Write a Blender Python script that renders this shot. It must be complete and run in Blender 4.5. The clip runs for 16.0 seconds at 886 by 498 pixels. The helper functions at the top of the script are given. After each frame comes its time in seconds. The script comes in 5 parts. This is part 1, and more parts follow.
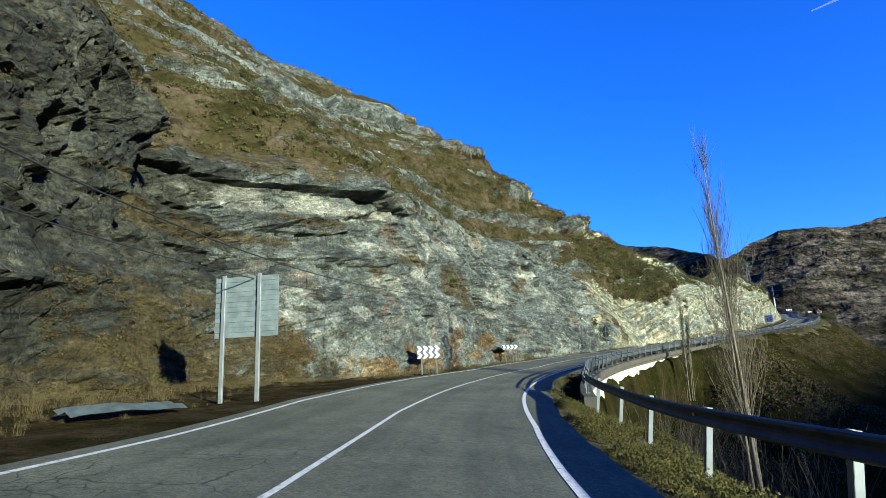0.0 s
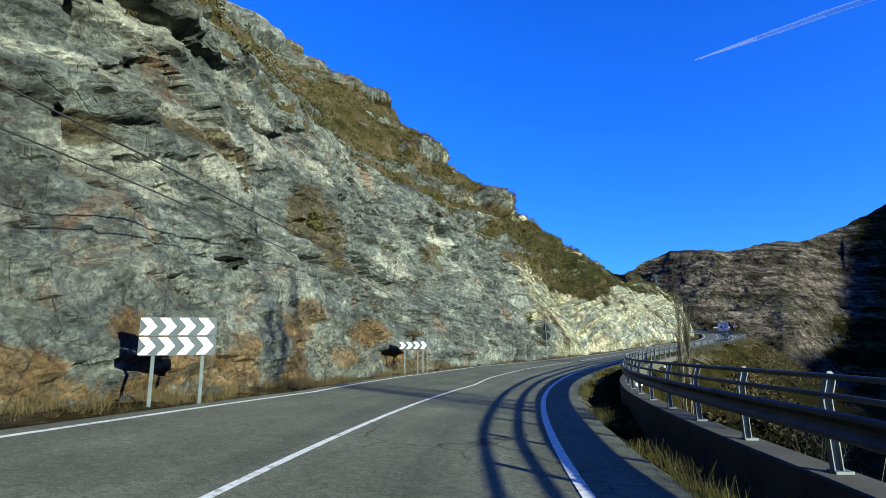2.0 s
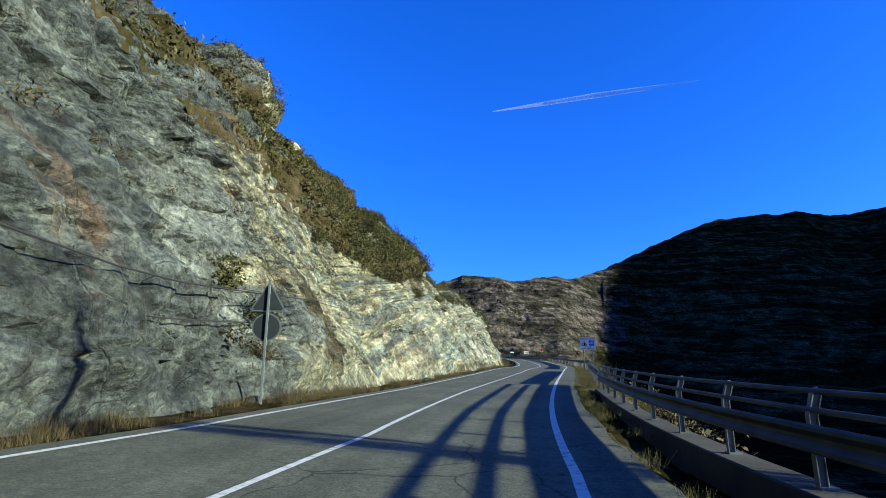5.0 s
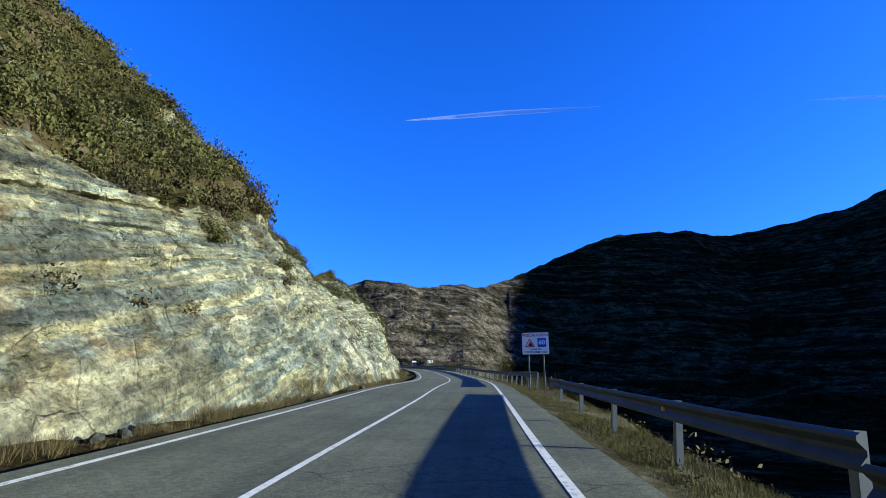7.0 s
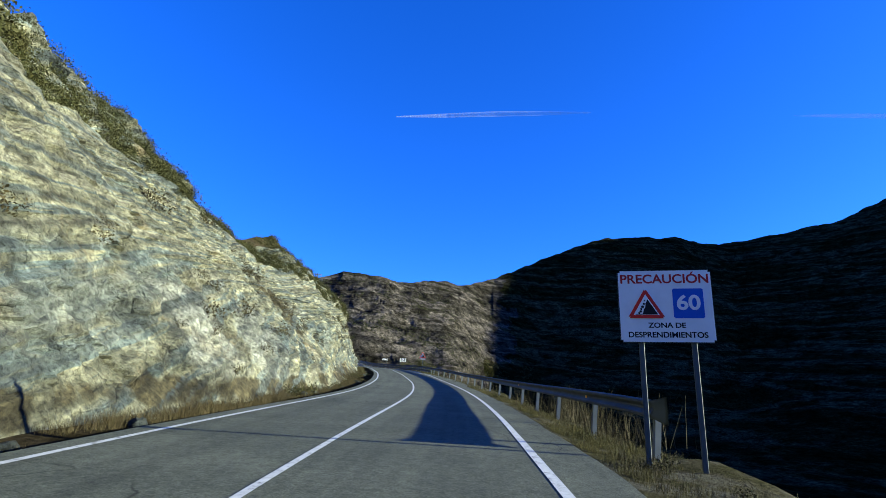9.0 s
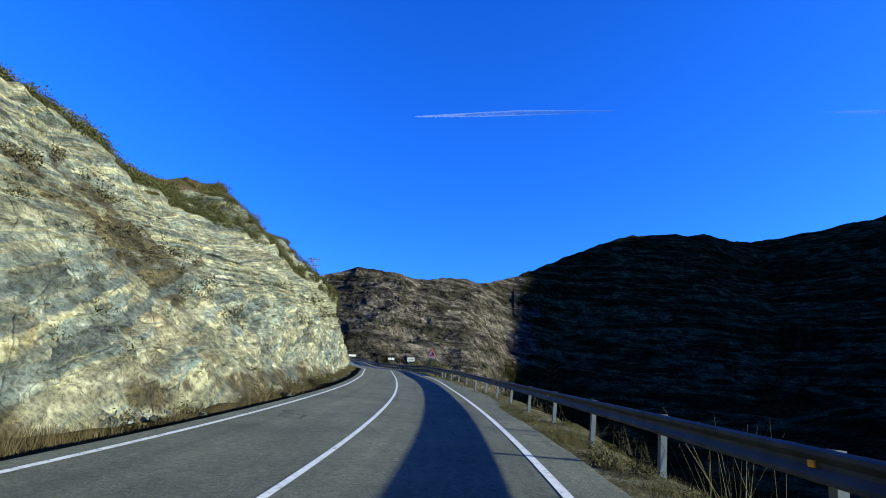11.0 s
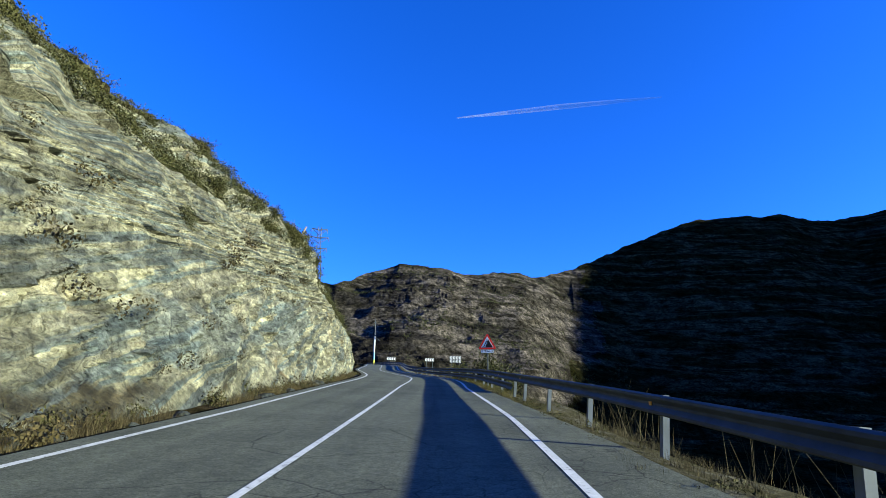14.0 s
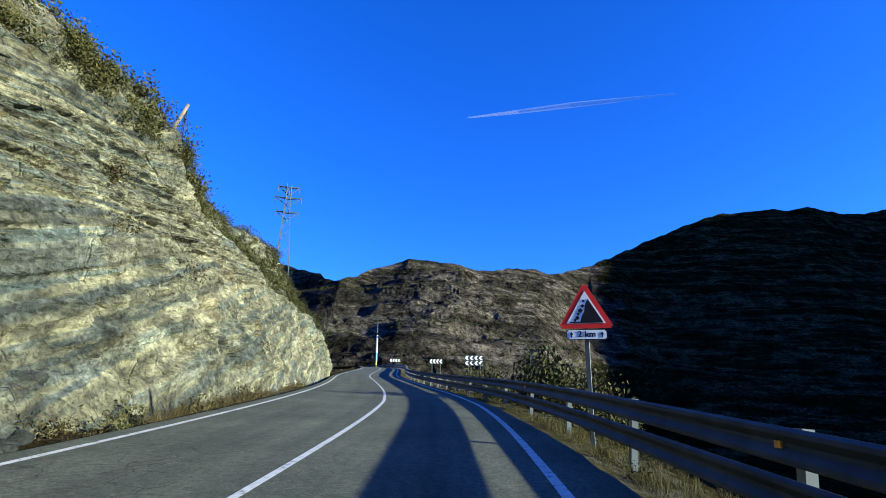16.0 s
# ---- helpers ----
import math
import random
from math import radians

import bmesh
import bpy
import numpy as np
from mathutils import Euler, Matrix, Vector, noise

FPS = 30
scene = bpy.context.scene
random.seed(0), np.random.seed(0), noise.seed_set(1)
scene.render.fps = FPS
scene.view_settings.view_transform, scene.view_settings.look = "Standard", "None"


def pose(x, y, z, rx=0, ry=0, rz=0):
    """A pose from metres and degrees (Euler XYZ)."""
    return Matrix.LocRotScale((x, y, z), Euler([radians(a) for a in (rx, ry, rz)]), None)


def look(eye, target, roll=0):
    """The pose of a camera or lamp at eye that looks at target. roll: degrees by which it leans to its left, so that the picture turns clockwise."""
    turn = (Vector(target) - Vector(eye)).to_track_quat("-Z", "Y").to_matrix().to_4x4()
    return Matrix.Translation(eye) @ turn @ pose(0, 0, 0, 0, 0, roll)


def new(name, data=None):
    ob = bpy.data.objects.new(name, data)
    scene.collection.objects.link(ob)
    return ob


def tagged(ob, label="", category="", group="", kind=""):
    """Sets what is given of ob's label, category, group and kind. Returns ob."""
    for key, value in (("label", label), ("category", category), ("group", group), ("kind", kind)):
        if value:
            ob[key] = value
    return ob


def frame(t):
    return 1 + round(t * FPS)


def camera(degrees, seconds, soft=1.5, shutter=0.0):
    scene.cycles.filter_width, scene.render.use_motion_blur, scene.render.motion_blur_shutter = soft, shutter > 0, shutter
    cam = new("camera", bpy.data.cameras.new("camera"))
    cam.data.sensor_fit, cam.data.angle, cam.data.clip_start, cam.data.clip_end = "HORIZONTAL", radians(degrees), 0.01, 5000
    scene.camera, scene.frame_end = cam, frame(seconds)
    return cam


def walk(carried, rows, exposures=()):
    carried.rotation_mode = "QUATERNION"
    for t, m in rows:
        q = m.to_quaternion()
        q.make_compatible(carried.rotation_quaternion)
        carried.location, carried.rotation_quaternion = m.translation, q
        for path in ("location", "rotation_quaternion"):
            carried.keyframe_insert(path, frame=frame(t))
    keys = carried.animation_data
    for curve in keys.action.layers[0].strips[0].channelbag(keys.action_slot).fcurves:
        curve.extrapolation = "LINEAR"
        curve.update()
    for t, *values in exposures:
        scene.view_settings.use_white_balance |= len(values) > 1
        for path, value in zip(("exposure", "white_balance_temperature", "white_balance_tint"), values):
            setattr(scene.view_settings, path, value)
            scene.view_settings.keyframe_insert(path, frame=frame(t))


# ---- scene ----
# ---------- camera ----------
cam = camera(78.2, 16.0, soft=0.7)
PATH = [
    (0, (1.14, 30.56, -3.03), (-13.05, 44.06, 1.02), -2.55),
    (0.5, (-3.07, 35.04, -3.28), (-17.01, 48.78, 0.85), -2.44),
    (1, (-7.47, 39.72, -3.34), (-20.89, 53.90, 0.99), -2.22),
    (1.5, (-11.76, 44.65, -3.23), (-24.32, 59.58, 1.18), -1.44),
    (2, (-15.64, 49.85, -3.17), (-27.08, 65.69, 1.11), -1.21),
    (2.5, (-19.00, 55.42, -3.09), (-29.29, 71.93, 1.53), -1.04),
    (3, (-22.08, 61.13, -2.89), (-31.33, 78.24, 1.75), -0.97),
    (3.5, (-24.84, 67.02, -2.60), (-32.99, 84.69, 1.99), -0.52),
    (4, (-26.88, 72.70, -2.61), (-33.82, 90.83, 2.18), -0.46),
    (4.5, (-28.59, 78.37, -2.35), (-34.41, 96.89, 2.45), -0.46),
    (5, (-29.87, 84.35, -2.08), (-34.56, 103.15, 2.85), 0.04),
    (7.5, (-32.19, 111.77, -0.65), (-33.21, 131.04, 4.62), 0.05),
    (8, (-32.30, 116.96, -0.35), (-33.21, 136.25, 4.87), 0.88),
    (8.5, (-32.36, 122.15, -0.03), (-33.19, 141.43, 5.22), 1.22),
    (9, (-32.42, 127.31, 0.30), (-33.24, 146.58, 5.56), 1.71),
    (9.5, (-32.53, 132.41, 0.62), (-33.41, 151.70, 5.82), 2.37),
    (12, (-33.29, 158.41, 1.86), (-35.33, 177.57, 7.21), 1.43),
    (12.5, (-33.77, 163.79, 2.13), (-36.07, 182.92, 7.50), 0.94),
    (13, (-34.34, 169.19, 2.48), (-36.95, 188.27, 7.87), 0.48),
    (13.5, (-35.07, 174.64, 2.82), (-38.03, 193.69, 8.15), 0.77),
    (14, (-35.78, 180.06, 3.14), (-39.07, 199.05, 8.48), 0.81),
    (14.5, (-36.66, 185.65, 3.53), (-40.13, 204.60, 8.91), 0.96),
    (15, (-37.49, 190.79, 3.92), (-41.06, 209.72, 9.28), 1.23),
    (15.5, (-38.43, 196.44, 4.32), (-42.06, 215.38, 9.64), 0.75),
    (16, (-39.51, 202.15, 4.69), (-43.21, 221.05, 10.08), 0.71),
]
walk(cam, [(t, look(eye, target, roll)) for t, eye, target, roll in PATH], [(0.0, 1.9, 6500, -6), (16.0, 1.9, 6500, -6)])

# ---------- light ----------
SUN_AZ, SUN_EL = 95.0, 10.4          # degrees, azimuth clockwise from +y
world = bpy.data.worlds.new("world")
scene.world = world
world.use_nodes = True
wn = world.node_tree
wn.nodes.clear()
sky = wn.nodes.new("ShaderNodeTexSky")
sky.sky_type = 'NISHITA'
sky.sun_disc = False
sky.sun_elevation = radians(SUN_EL)
sky.sun_rotation = radians(SUN_AZ)
sky.altitude = 900
sky.air_density, sky.dust_density, sky.ozone_density = 1.0, 1.0, 3.0
hs = wn.nodes.new("ShaderNodeHueSaturation")
hs.inputs["Saturation"].default_value = 1.22
tint = wn.nodes.new("ShaderNodeMix")
tint.data_type, tint.blend_type = "RGBA", "MULTIPLY"
tint.inputs[0].default_value = 1.0
tint.inputs[7].default_value = (0.37, 0.605, 1.54, 1)
bg = wn.nodes.new("ShaderNodeBackground")
bg.inputs["Strength"].default_value = 0.087
wo = wn.nodes.new("ShaderNodeOutputWorld")
wn.links.new(sky.outputs[0], hs.inputs["Color"])
wn.links.new(hs.outputs[0], tint.inputs[6])
wn.links.new(tint.outputs[2], bg.inputs[0])
wn.links.new(bg.outputs[0], wo.inputs[0])
sun_data = bpy.data.lights.new("sun", 'SUN')
sun_data.energy, sun_data.angle, sun_data.color = 5.0, radians(0.55), (1.0, 0.95, 0.79)
sun = new("sun", sun_data)
SUN_DIR = Vector((math.sin(radians(SUN_AZ)) * math.cos(radians(SUN_EL)),
                  math.cos(radians(SUN_AZ)) * math.cos(radians(SUN_EL)), math.sin(radians(SUN_EL))))
sun.matrix_world = look(SUN_DIR * 300, (0, 0, 0))


# ---------- noise ----------
def hash3(ix, iy, iz, seed):
    h = (ix.astype(np.int64) * 374761393 + iy.astype(np.int64) * 668265263 + iz.astype(np.int64) * 2147483647 + seed * 974711) & 0xffffffff
    h = ((h ^ (h >> 13)) * 1274126177) & 0xffffffff
    h = ((h ^ (h >> 16)) * 2246822519) & 0xffffffff
    return ((h ^ (h >> 15)) & 0xffffff) / float(0xffffff) * 2 - 1


def vnoise(x, y, z, seed=0):
    """Smooth value noise in -1..1 on arrays."""
    x, y, z = np.broadcast_arrays(np.asarray(x, float), np.asarray(y, float), np.asarray(z, float))
    ix, iy, iz = np.floor(x), np.floor(y), np.floor(z)
    fx, fy, fz = x - ix, y - iy, z - iz
    fx, fy, fz = (f * f * (3 - 2 * f) for f in (fx, fy, fz))
    out = 0
    for a in (0, 1):
        for b in (0, 1):
            for c in (0, 1):
                w = (fx if a else 1 - fx) * (fy if b else 1 - fy) * (fz if c else 1 - fz)
                out = out + w * hash3(ix + a, iy + b, iz + c, seed)
    return out


def fbm(x, y, z, octaves=4, seed=0, gain=0.5):
    out, amp, k = 0, 1.0, 1.0
    for o in range(octaves):
        out = out + amp * vnoise(x * k, y * k, z * k, seed + o * 17)
        amp, k = amp * gain, k * 2.03
    return out


def crevices(x, y, seed=0):
    """Distance to the border between two cells, in cell widths."""
    ix, iy = np.floor(x), np.floor(y)
    d1, d2 = np.full(np.shape(x), 9.0), np.full(np.shape(x), 9.0)
    for a in (-1, 0, 1):
        for b in (-1, 0, 1):
            jx, jy = ix + a, iy + b
            d = np.hypot(jx + 0.5 + 0.45 * hash3(jx, jy, 0 * jx, seed + 1) - x, jy + 0.5 + 0.45 * hash3(jx, jy, 0 * jx, seed + 2) - y)
            d2 = np.where(d < d1, d1, np.minimum(d2, d))
            d1 = np.minimum(d1, d)
    return d2 - d1


def facets(x, y, seed=0, tilt=1.0):
    """Angular blocks: each cell is a flat piece with its own height and slope."""
    ix, iy = np.floor(x), np.floor(y)
    best, val = np.full(np.shape(x), 1e9), np.zeros(np.shape(x))
    for a in (-1, 0, 1):
        for b in (-1, 0, 1):
            jx, jy = ix + a, iy + b
            dx = x - jx - 0.5 - 0.42 * hash3(jx, jy, 0 * jx, seed + 1)
            dy = y - jy - 0.5 - 0.42 * hash3(jx, jy, 0 * jx, seed + 2)
            d = np.maximum(np.abs(dx), np.abs(dy)) + 0.35 * np.minimum(np.abs(dx), np.abs(dy))
            near = d < best
            best = np.where(near, d, best)
            v = 0.6 * hash3(jx, jy, 0 * jx, seed + 3) + tilt * (dx * hash3(jx, jy, 0 * jx, seed + 4) + dy * hash3(jx, jy, 0 * jx, seed + 5))
            val = np.where(near, v, val)
    return val


# ---------- road line ----------
ALIGN = [(83.38, -56.83, -1.37), (55.97, -27.7, -2.34), (28.56, 1.43, -3.31), (1.14, 30.56, -4.28), (-7.47, 39.72, -4.59), (-15.64, 49.85, -4.42), (-22.08, 61.13, -4.14), (-26.88, 72.7, -3.86), (-29.87, 84.35, -3.33), (-32.19, 111.77, -1.9),
         (-32.36, 122.15, -1.28), (-32.53, 132.41, -0.63), (-33.29, 158.41, 0.61), (-34.34, 169.19, 1.23), (-35.78, 180.06, 1.89), (-37.49, 190.79, 2.67), (-39.51, 202.15, 3.44), (-42.19, 215.95, 4.36), (-50.18, 241.02, 5.87), (-55.27, 254.79, 6.82),
         (-82.03, 331.22, 12.44), (-112.03, 365.22, 13.94), (-152.03, 389.22, 15.44), (-202.03, 403.22, 17.44), (-257.03, 409.22, 19.44)]
BANK = [(-200, -4), (0, -4), (25, -4.4), (45, -4), (63, -3), (85, -1.6), (105, -0.9), (140, -1.2), (500, -1.2)]


def catmull(points, step=0.05):
    p = np.array([2 * np.array(points[0]) - points[1], *points, 2 * np.array(points[-1]) - points[-2]], float)
    out = []
    for i in range(1, len(p) - 2):
        u = np.arange(0, 1, step)[:, None]
        a, b, c, d = p[i - 1], p[i], p[i + 1], p[i + 2]
        t = np.linalg.norm(np.diff(p[i - 1:i + 3], axis=0), axis=1)
        mb = ((c - b) / t[1] * t[0] + (b - a) / t[0] * t[1]) / (t[0] + t[1]) * t[1]
        mc = ((d - c) / t[2] * t[1] + (c - b) / t[1] * t[2]) / (t[1] + t[2]) * t[1]
        out.append((2 * u**3 - 3 * u**2 + 1) * b + (u**3 - 2 * u**2 + u) * mb + (-2 * u**3 + 3 * u**2) * c + (u**3 - u**2) * mc)
    return np.concatenate([*out, p[-2:-1]])


LINE = catmull(ALIGN)
LINE_S = np.r_[0, np.cumsum(np.hypot(*np.diff(LINE[:, :2], axis=0).T))]
LINE_S -= LINE_S[np.argmin((LINE[:, 0] - 1.14) ** 2 + (LINE[:, 1] - 30.56) ** 2)]
# even stations, softened
STAT = np.arange(LINE_S[0], LINE_S[-1], 0.5)
AXIS = np.stack([np.interp(STAT, LINE_S, LINE[:, k]) for k in range(3)], 1)
for _ in range(3):
    pad = np.concatenate([np.repeat(AXIS[:1], 6, 0), AXIS, np.repeat(AXIS[-1:], 6, 0)])
    AXIS = np.concatenate([AXIS[:6], np.stack([np.convolve(pad[:, k], np.ones(13) / 13, "valid") for k in range(3)], 1)[6:-6], AXIS[-6:]])
HEAD = np.gradient(AXIS[:, :2], axis=0)
HEAD /= np.linalg.norm(HEAD, axis=1)[:, None]


def at(s, lat, h=0.0, bank=True):
    """World place of station s, metres to the right, height over the road."""
    s, lat, h = np.broadcast_arrays(np.asarray(s, float), np.asarray(lat, float), np.asarray(h, float))
    x, y, z = (np.interp(s, STAT, AXIS[:, k]) for k in range(3))
    hx, hy = np.interp(s, STAT, HEAD[:, 0]), np.interp(s, STAT, HEAD[:, 1])
    n = np.hypot(hx, hy)
    hx, hy = hx / n, hy / n
    if bank:
        b = np.tan(np.radians(np.interp(s, [r[0] for r in BANK], [r[1] for r in BANK])))
        z = z + b * np.clip(lat, -9, 6)
    return np.stack([x + hy * lat, y - hx * lat, z + h], -1)


def turn_at(s):
    """Degrees about z by which an object that faces +y looks along the road."""
    hx, hy = np.interp(s, STAT, HEAD[:, 0]), np.interp(s, STAT, HEAD[:, 1])
    return math.degrees(math.atan2(-hx, hy))


def tab(s, rows):
    return np.interp(s, [r[0] for r in rows], [r[1] for r in rows])


# ---------- mesh helpers ----------
def mesh_object(name, verts, faces, mat, parent=None, smooth=False, label="", category="", kind="", group=""):
    me = bpy.data.meshes.new(name)
    me.from_pydata([tuple(v) for v in np.asarray(verts).tolist()], [], faces if isinstance(faces, list) else faces.tolist())
    if mat:
        me.materials.append(mat)
    if smooth:
        me.polygons.foreach_set("use_smooth", [True] * len(me.polygons))
    me.update()
    ob = new(name, me)
    if parent:
        ob.parent = parent
    return tagged(ob, label, category, group, kind)


def grid_faces(n, m, flip=False):
    i, j = np.meshgrid(np.arange(n - 1), np.arange(m - 1), indexing="ij")
    a = (i * m + j).ravel()
    f = np.stack([a, a + 1, a + m + 1, a + m], 1)
    return f[:, ::-1] if flip else f


def part(name, bm, mat, parent=None, label="", smooth=False):
    me = bpy.data.meshes.new(name)
    bm.to_mesh(me)
    bm.free()
    if mat:
        me.materials.append(mat)
    if smooth:
        me.polygons.foreach_set("use_smooth", [True] * len(me.polygons))
    ob = new(name, me)
    if parent:
        ob.parent = parent
    return tagged(ob, label)


def box(bm, x0, x1, y0, y1, z0, z1, m=None):
    vs = [bm.verts.new((m @ Vector((x, y, z))) if m else (x, y, z)) for x in (x0, x1) for y in (y0, y1) for z in (z0, z1)]
    for f in ((0, 1, 3, 2), (4, 6, 7, 5), (0, 4, 5, 1), (2, 3, 7, 6), (0, 2, 6, 4), (1, 5, 7, 3)):
        bm.faces.new([vs[i] for i in f])
    return vs


def tube(bm, a, b, r0, r1=None, n=8, cap=True):
    a, b = Vector(a), Vector(b)
    r1 = r0 if r1 is None else r1
    q = (b - a).to_track_quat("Z", "Y").to_matrix()
    ra, rb = [], []
    for i in range(n):
        d = q @ Vector((math.cos(2 * math.pi * i / n), math.sin(2 * math.pi * i / n), 0))
        ra.append(bm.verts.new(a + d * r0))
        rb.append(bm.verts.new(b + d * r1))
    for i in range(n):
        bm.faces.new([ra[i], ra[(i + 1) % n], rb[(i + 1) % n], rb[i]])
    if cap:
        bm.faces.new(ra[::-1])
        bm.faces.new(rb)


def polyplate(bm, pts, y0, y1):
    """A flat plate in the xz plane between y0 (front) and y1."""
    f = [bm.verts.new((x, y0, z)) for x, z in pts]
    b = [bm.verts.new((x, y1, z)) for x, z in pts]
    bm.faces.new(f)
    bm.faces.new(b[::-1])
    n = len(pts)
    for i in range(n):
        bm.faces.new([f[i], b[i], b[(i + 1) % n], f[(i + 1) % n]])


# ---------- materials ----------
def material(name):
    m = bpy.data.materials.new(name)
    m.use_nodes = True
    nt = m.node_tree
    nt.nodes["Principled BSDF"].inputs["Specular IOR Level"].default_value = 0.15
    return m, nt, nt.nodes["Principled BSDF"]


def node(nt, kind, **values):
    n = nt.nodes.new(kind)
    for k, v in values.items():
        n.inputs[k].default_value = v
    return n


def ramp(nt, source, stops):
    r = nt.nodes.new("ShaderNodeValToRGB")
    e = r.color_ramp.elements
    while len(e) < len(stops):
        e.new(0.5)
    for el, (p, c) in zip(e, stops):
        el.position, el.color = p, (*c, 1) if len(c) == 3 else c
    nt.links.new(source, r.inputs[0])
    return r.outputs[0]


def mixc(nt, fac, a, b, mode="MIX"):
    m = nt.nodes.new("ShaderNodeMix")
    m.data_type, m.blend_type = "RGBA", mode
    for i, v in ((0, fac), (6, a), (7, b)):
        if isinstance(v, (int, float)):
            m.inputs[i].default_value = v
        elif isinstance(v, tuple):
            m.inputs[i].default_value = (*v, 1)
        else:
            nt.links.new(v, m.inputs[i])
    return m.outputs[2]


def noise_out(nt, coord, scale, detail=4.0, rough=0.55, distortion=0.0):
    n = node(nt, "ShaderNodeTexNoise", Scale=scale, Detail=detail, Roughness=rough, Distortion=distortion)
    nt.links.new(coord, n.inputs["Vector"])
    return n.outputs["Fac"]


def mapped(nt, scale=(1, 1, 1), rot=(0, 0, 0)):
    g = nt.nodes.new("ShaderNodeNewGeometry")
    mp = nt.nodes.new("ShaderNodeMapping")
    mp.inputs["Scale"].default_value = scale
    mp.inputs["Rotation"].default_value = rot
    nt.links.new(g.outputs["Position"], mp.inputs["Vector"])
    return mp.outputs[0]


def bump(nt, bsdf, height, strength, distance):
    b = node(nt, "ShaderNodeBump", Strength=strength, Distance=distance)
    nt.links.new(height, b.inputs["Height"])
    nt.links.new(b.outputs[0], bsdf.inputs["Normal"])


def simple(name, colour, rough=0.6, metal=0.0, vary=0.12, scale=6.0, bumpy=0.0):
    m, nt, b = material(name)
    co = mapped(nt)
    dark = tuple(c * (1 - vary) for c in colour)
    light = tuple(min(1, c * (1 + vary)) for c in colour)
    n = noise_out(nt, co, scale, 6)
    nt.links.new(ramp(nt, n, [(0.35, dark), (0.65, light)]), b.inputs["Base Color"])
    b.inputs["Roughness"].default_value = rough
    b.inputs["Metallic"].default_value = metal
    if bumpy:
        bump(nt, b, noise_out(nt, co, scale * 6, 4), 0.5, bumpy)
    return m


def rock_material(name, tones, pale, rust, dark, joint, gritty=0.9, banding=0.66, blocky=0.85, zone=(0.128, 0.076, 0.024), layered=0.25, slaty=(0.07, 0.082, 0.084)):
    """Bedded rock: tones follow the beds stored on the mesh, with pale and rusty patches, dark streaks and joints."""
    m, nt, b = material(name)
    co = mapped(nt)
    at_node = nt.nodes.new("ShaderNodeAttribute")
    at_node.attribute_name = "beds"
    beds = at_node.outputs["Vector"]
    n1 = noise_out(nt, beds, 1.0, 9, banding, 0.2)
    n1b = noise_out(nt, beds, 3.7, 6, 0.6, 0.1)
    n2 = noise_out(nt, co, 0.13, 8, 0.66, 0.5)
    n3 = noise_out(nt, co, 1.7, 10, 0.74, 0.3)
    n6 = noise_out(nt, co, 7.0, 8, 0.72)
    base = ramp(nt, n1, tones)
    fine = ramp(nt, n1b, [(0.32, (0.45, 0.47, 0.50)), (0.45, (0.95, 0.96, 0.97)), (0.68, (1.22, 1.2, 1.12))])
    c = mixc(nt, 0.85, base, fine, "MULTIPLY")
    c = mixc(nt, ramp(nt, n2, [(0.53, (0, 0, 0)), (0.64, (0.7, 0.7, 0.7))]), c, pale)
    n4 = noise_out(nt, co, 0.2, 9, 0.72, 0.8)
    c = mixc(nt, ramp(nt, n4, [(0.57, (0, 0, 0)), (0.68, (0.6, 0.6, 0.6))]), c, rust)
    n5 = noise_out(nt, mapped(nt, (0.9, 0.9, 0.13)), 1.0, 8, 0.7)
    c = mixc(nt, ramp(nt, n5, [(0.53, (0, 0, 0)), (0.68, (0.75, 0.75, 0.75))]), c, dark)
    grain = ramp(nt, n3, [(0.30, (0.22, 0.22, 0.23)), (0.42, (0.72, 0.72, 0.72)), (0.53, (1.02, 1.02, 1.0)), (0.70, (1.4, 1.38, 1.32))])
    streak = noise_out(nt, mapped(nt, (2.6, 2.6, 0.34)), 1.0, 7, 0.7)
    pa = nt.nodes.new("ShaderNodeAttribute")
    pa.attribute_name = "patch"
    sep = nt.nodes.new("ShaderNodeSeparateXYZ")
    nt.links.new(pa.outputs["Vector"], sep.inputs[0])
    for k, tone, top in ((0, zone, 0.8 if zone[0] > zone[2] else 0.55), (1, (0.29, 0.30, 0.268), 0.65), (2, (0.06, 0.048, 0.022), 0.85)):
        edge = nt.nodes.new("ShaderNodeMath")
        edge.operation = 'MULTIPLY_ADD'
        edge.inputs[1].default_value = 0.5 if k == 0 else 0.62
        nt.links.new(sep.outputs[k], edge.inputs[0])
        nt.links.new((streak if zone[0] > zone[2] else n1, n1, n3)[k], edge.inputs[2])
        c = mixc(nt, ramp(nt, edge.outputs[0], [(0.76 if k == 0 else 0.70, (0, 0, 0)), (0.98 if k == 0 else 0.98, (top, top, top))]), c, tone)
    # every bed and every block of it has its own tone
    bt = nt.nodes.new("ShaderNodeAttribute")
    bt.attribute_name = "bedtone"
    bs = nt.nodes.new("ShaderNodeSeparateXYZ")
    nt.links.new(bt.outputs["Vector"], bs.inputs[0])
    c = mixc(nt, ramp(nt, bs.outputs[0], [(0.16, (layered, layered, layered)), (0.34, (0, 0, 0))]), c, slaty)
    for k, lo, hi in ((0, 0.72, 1.22), (1, 0.66, 1.26), (2, 0.66, 1.26)):
        c = mixc(nt, min(1.0, 0.35 + layered * 0.7), c, ramp(nt, bs.outputs[k], [(0.1, (lo, lo, lo)), (0.9, (hi, hi * 0.985, hi * 0.96))]), "MULTIPLY")
    c = mixc(nt, gritty, c, grain, "MULTIPLY")
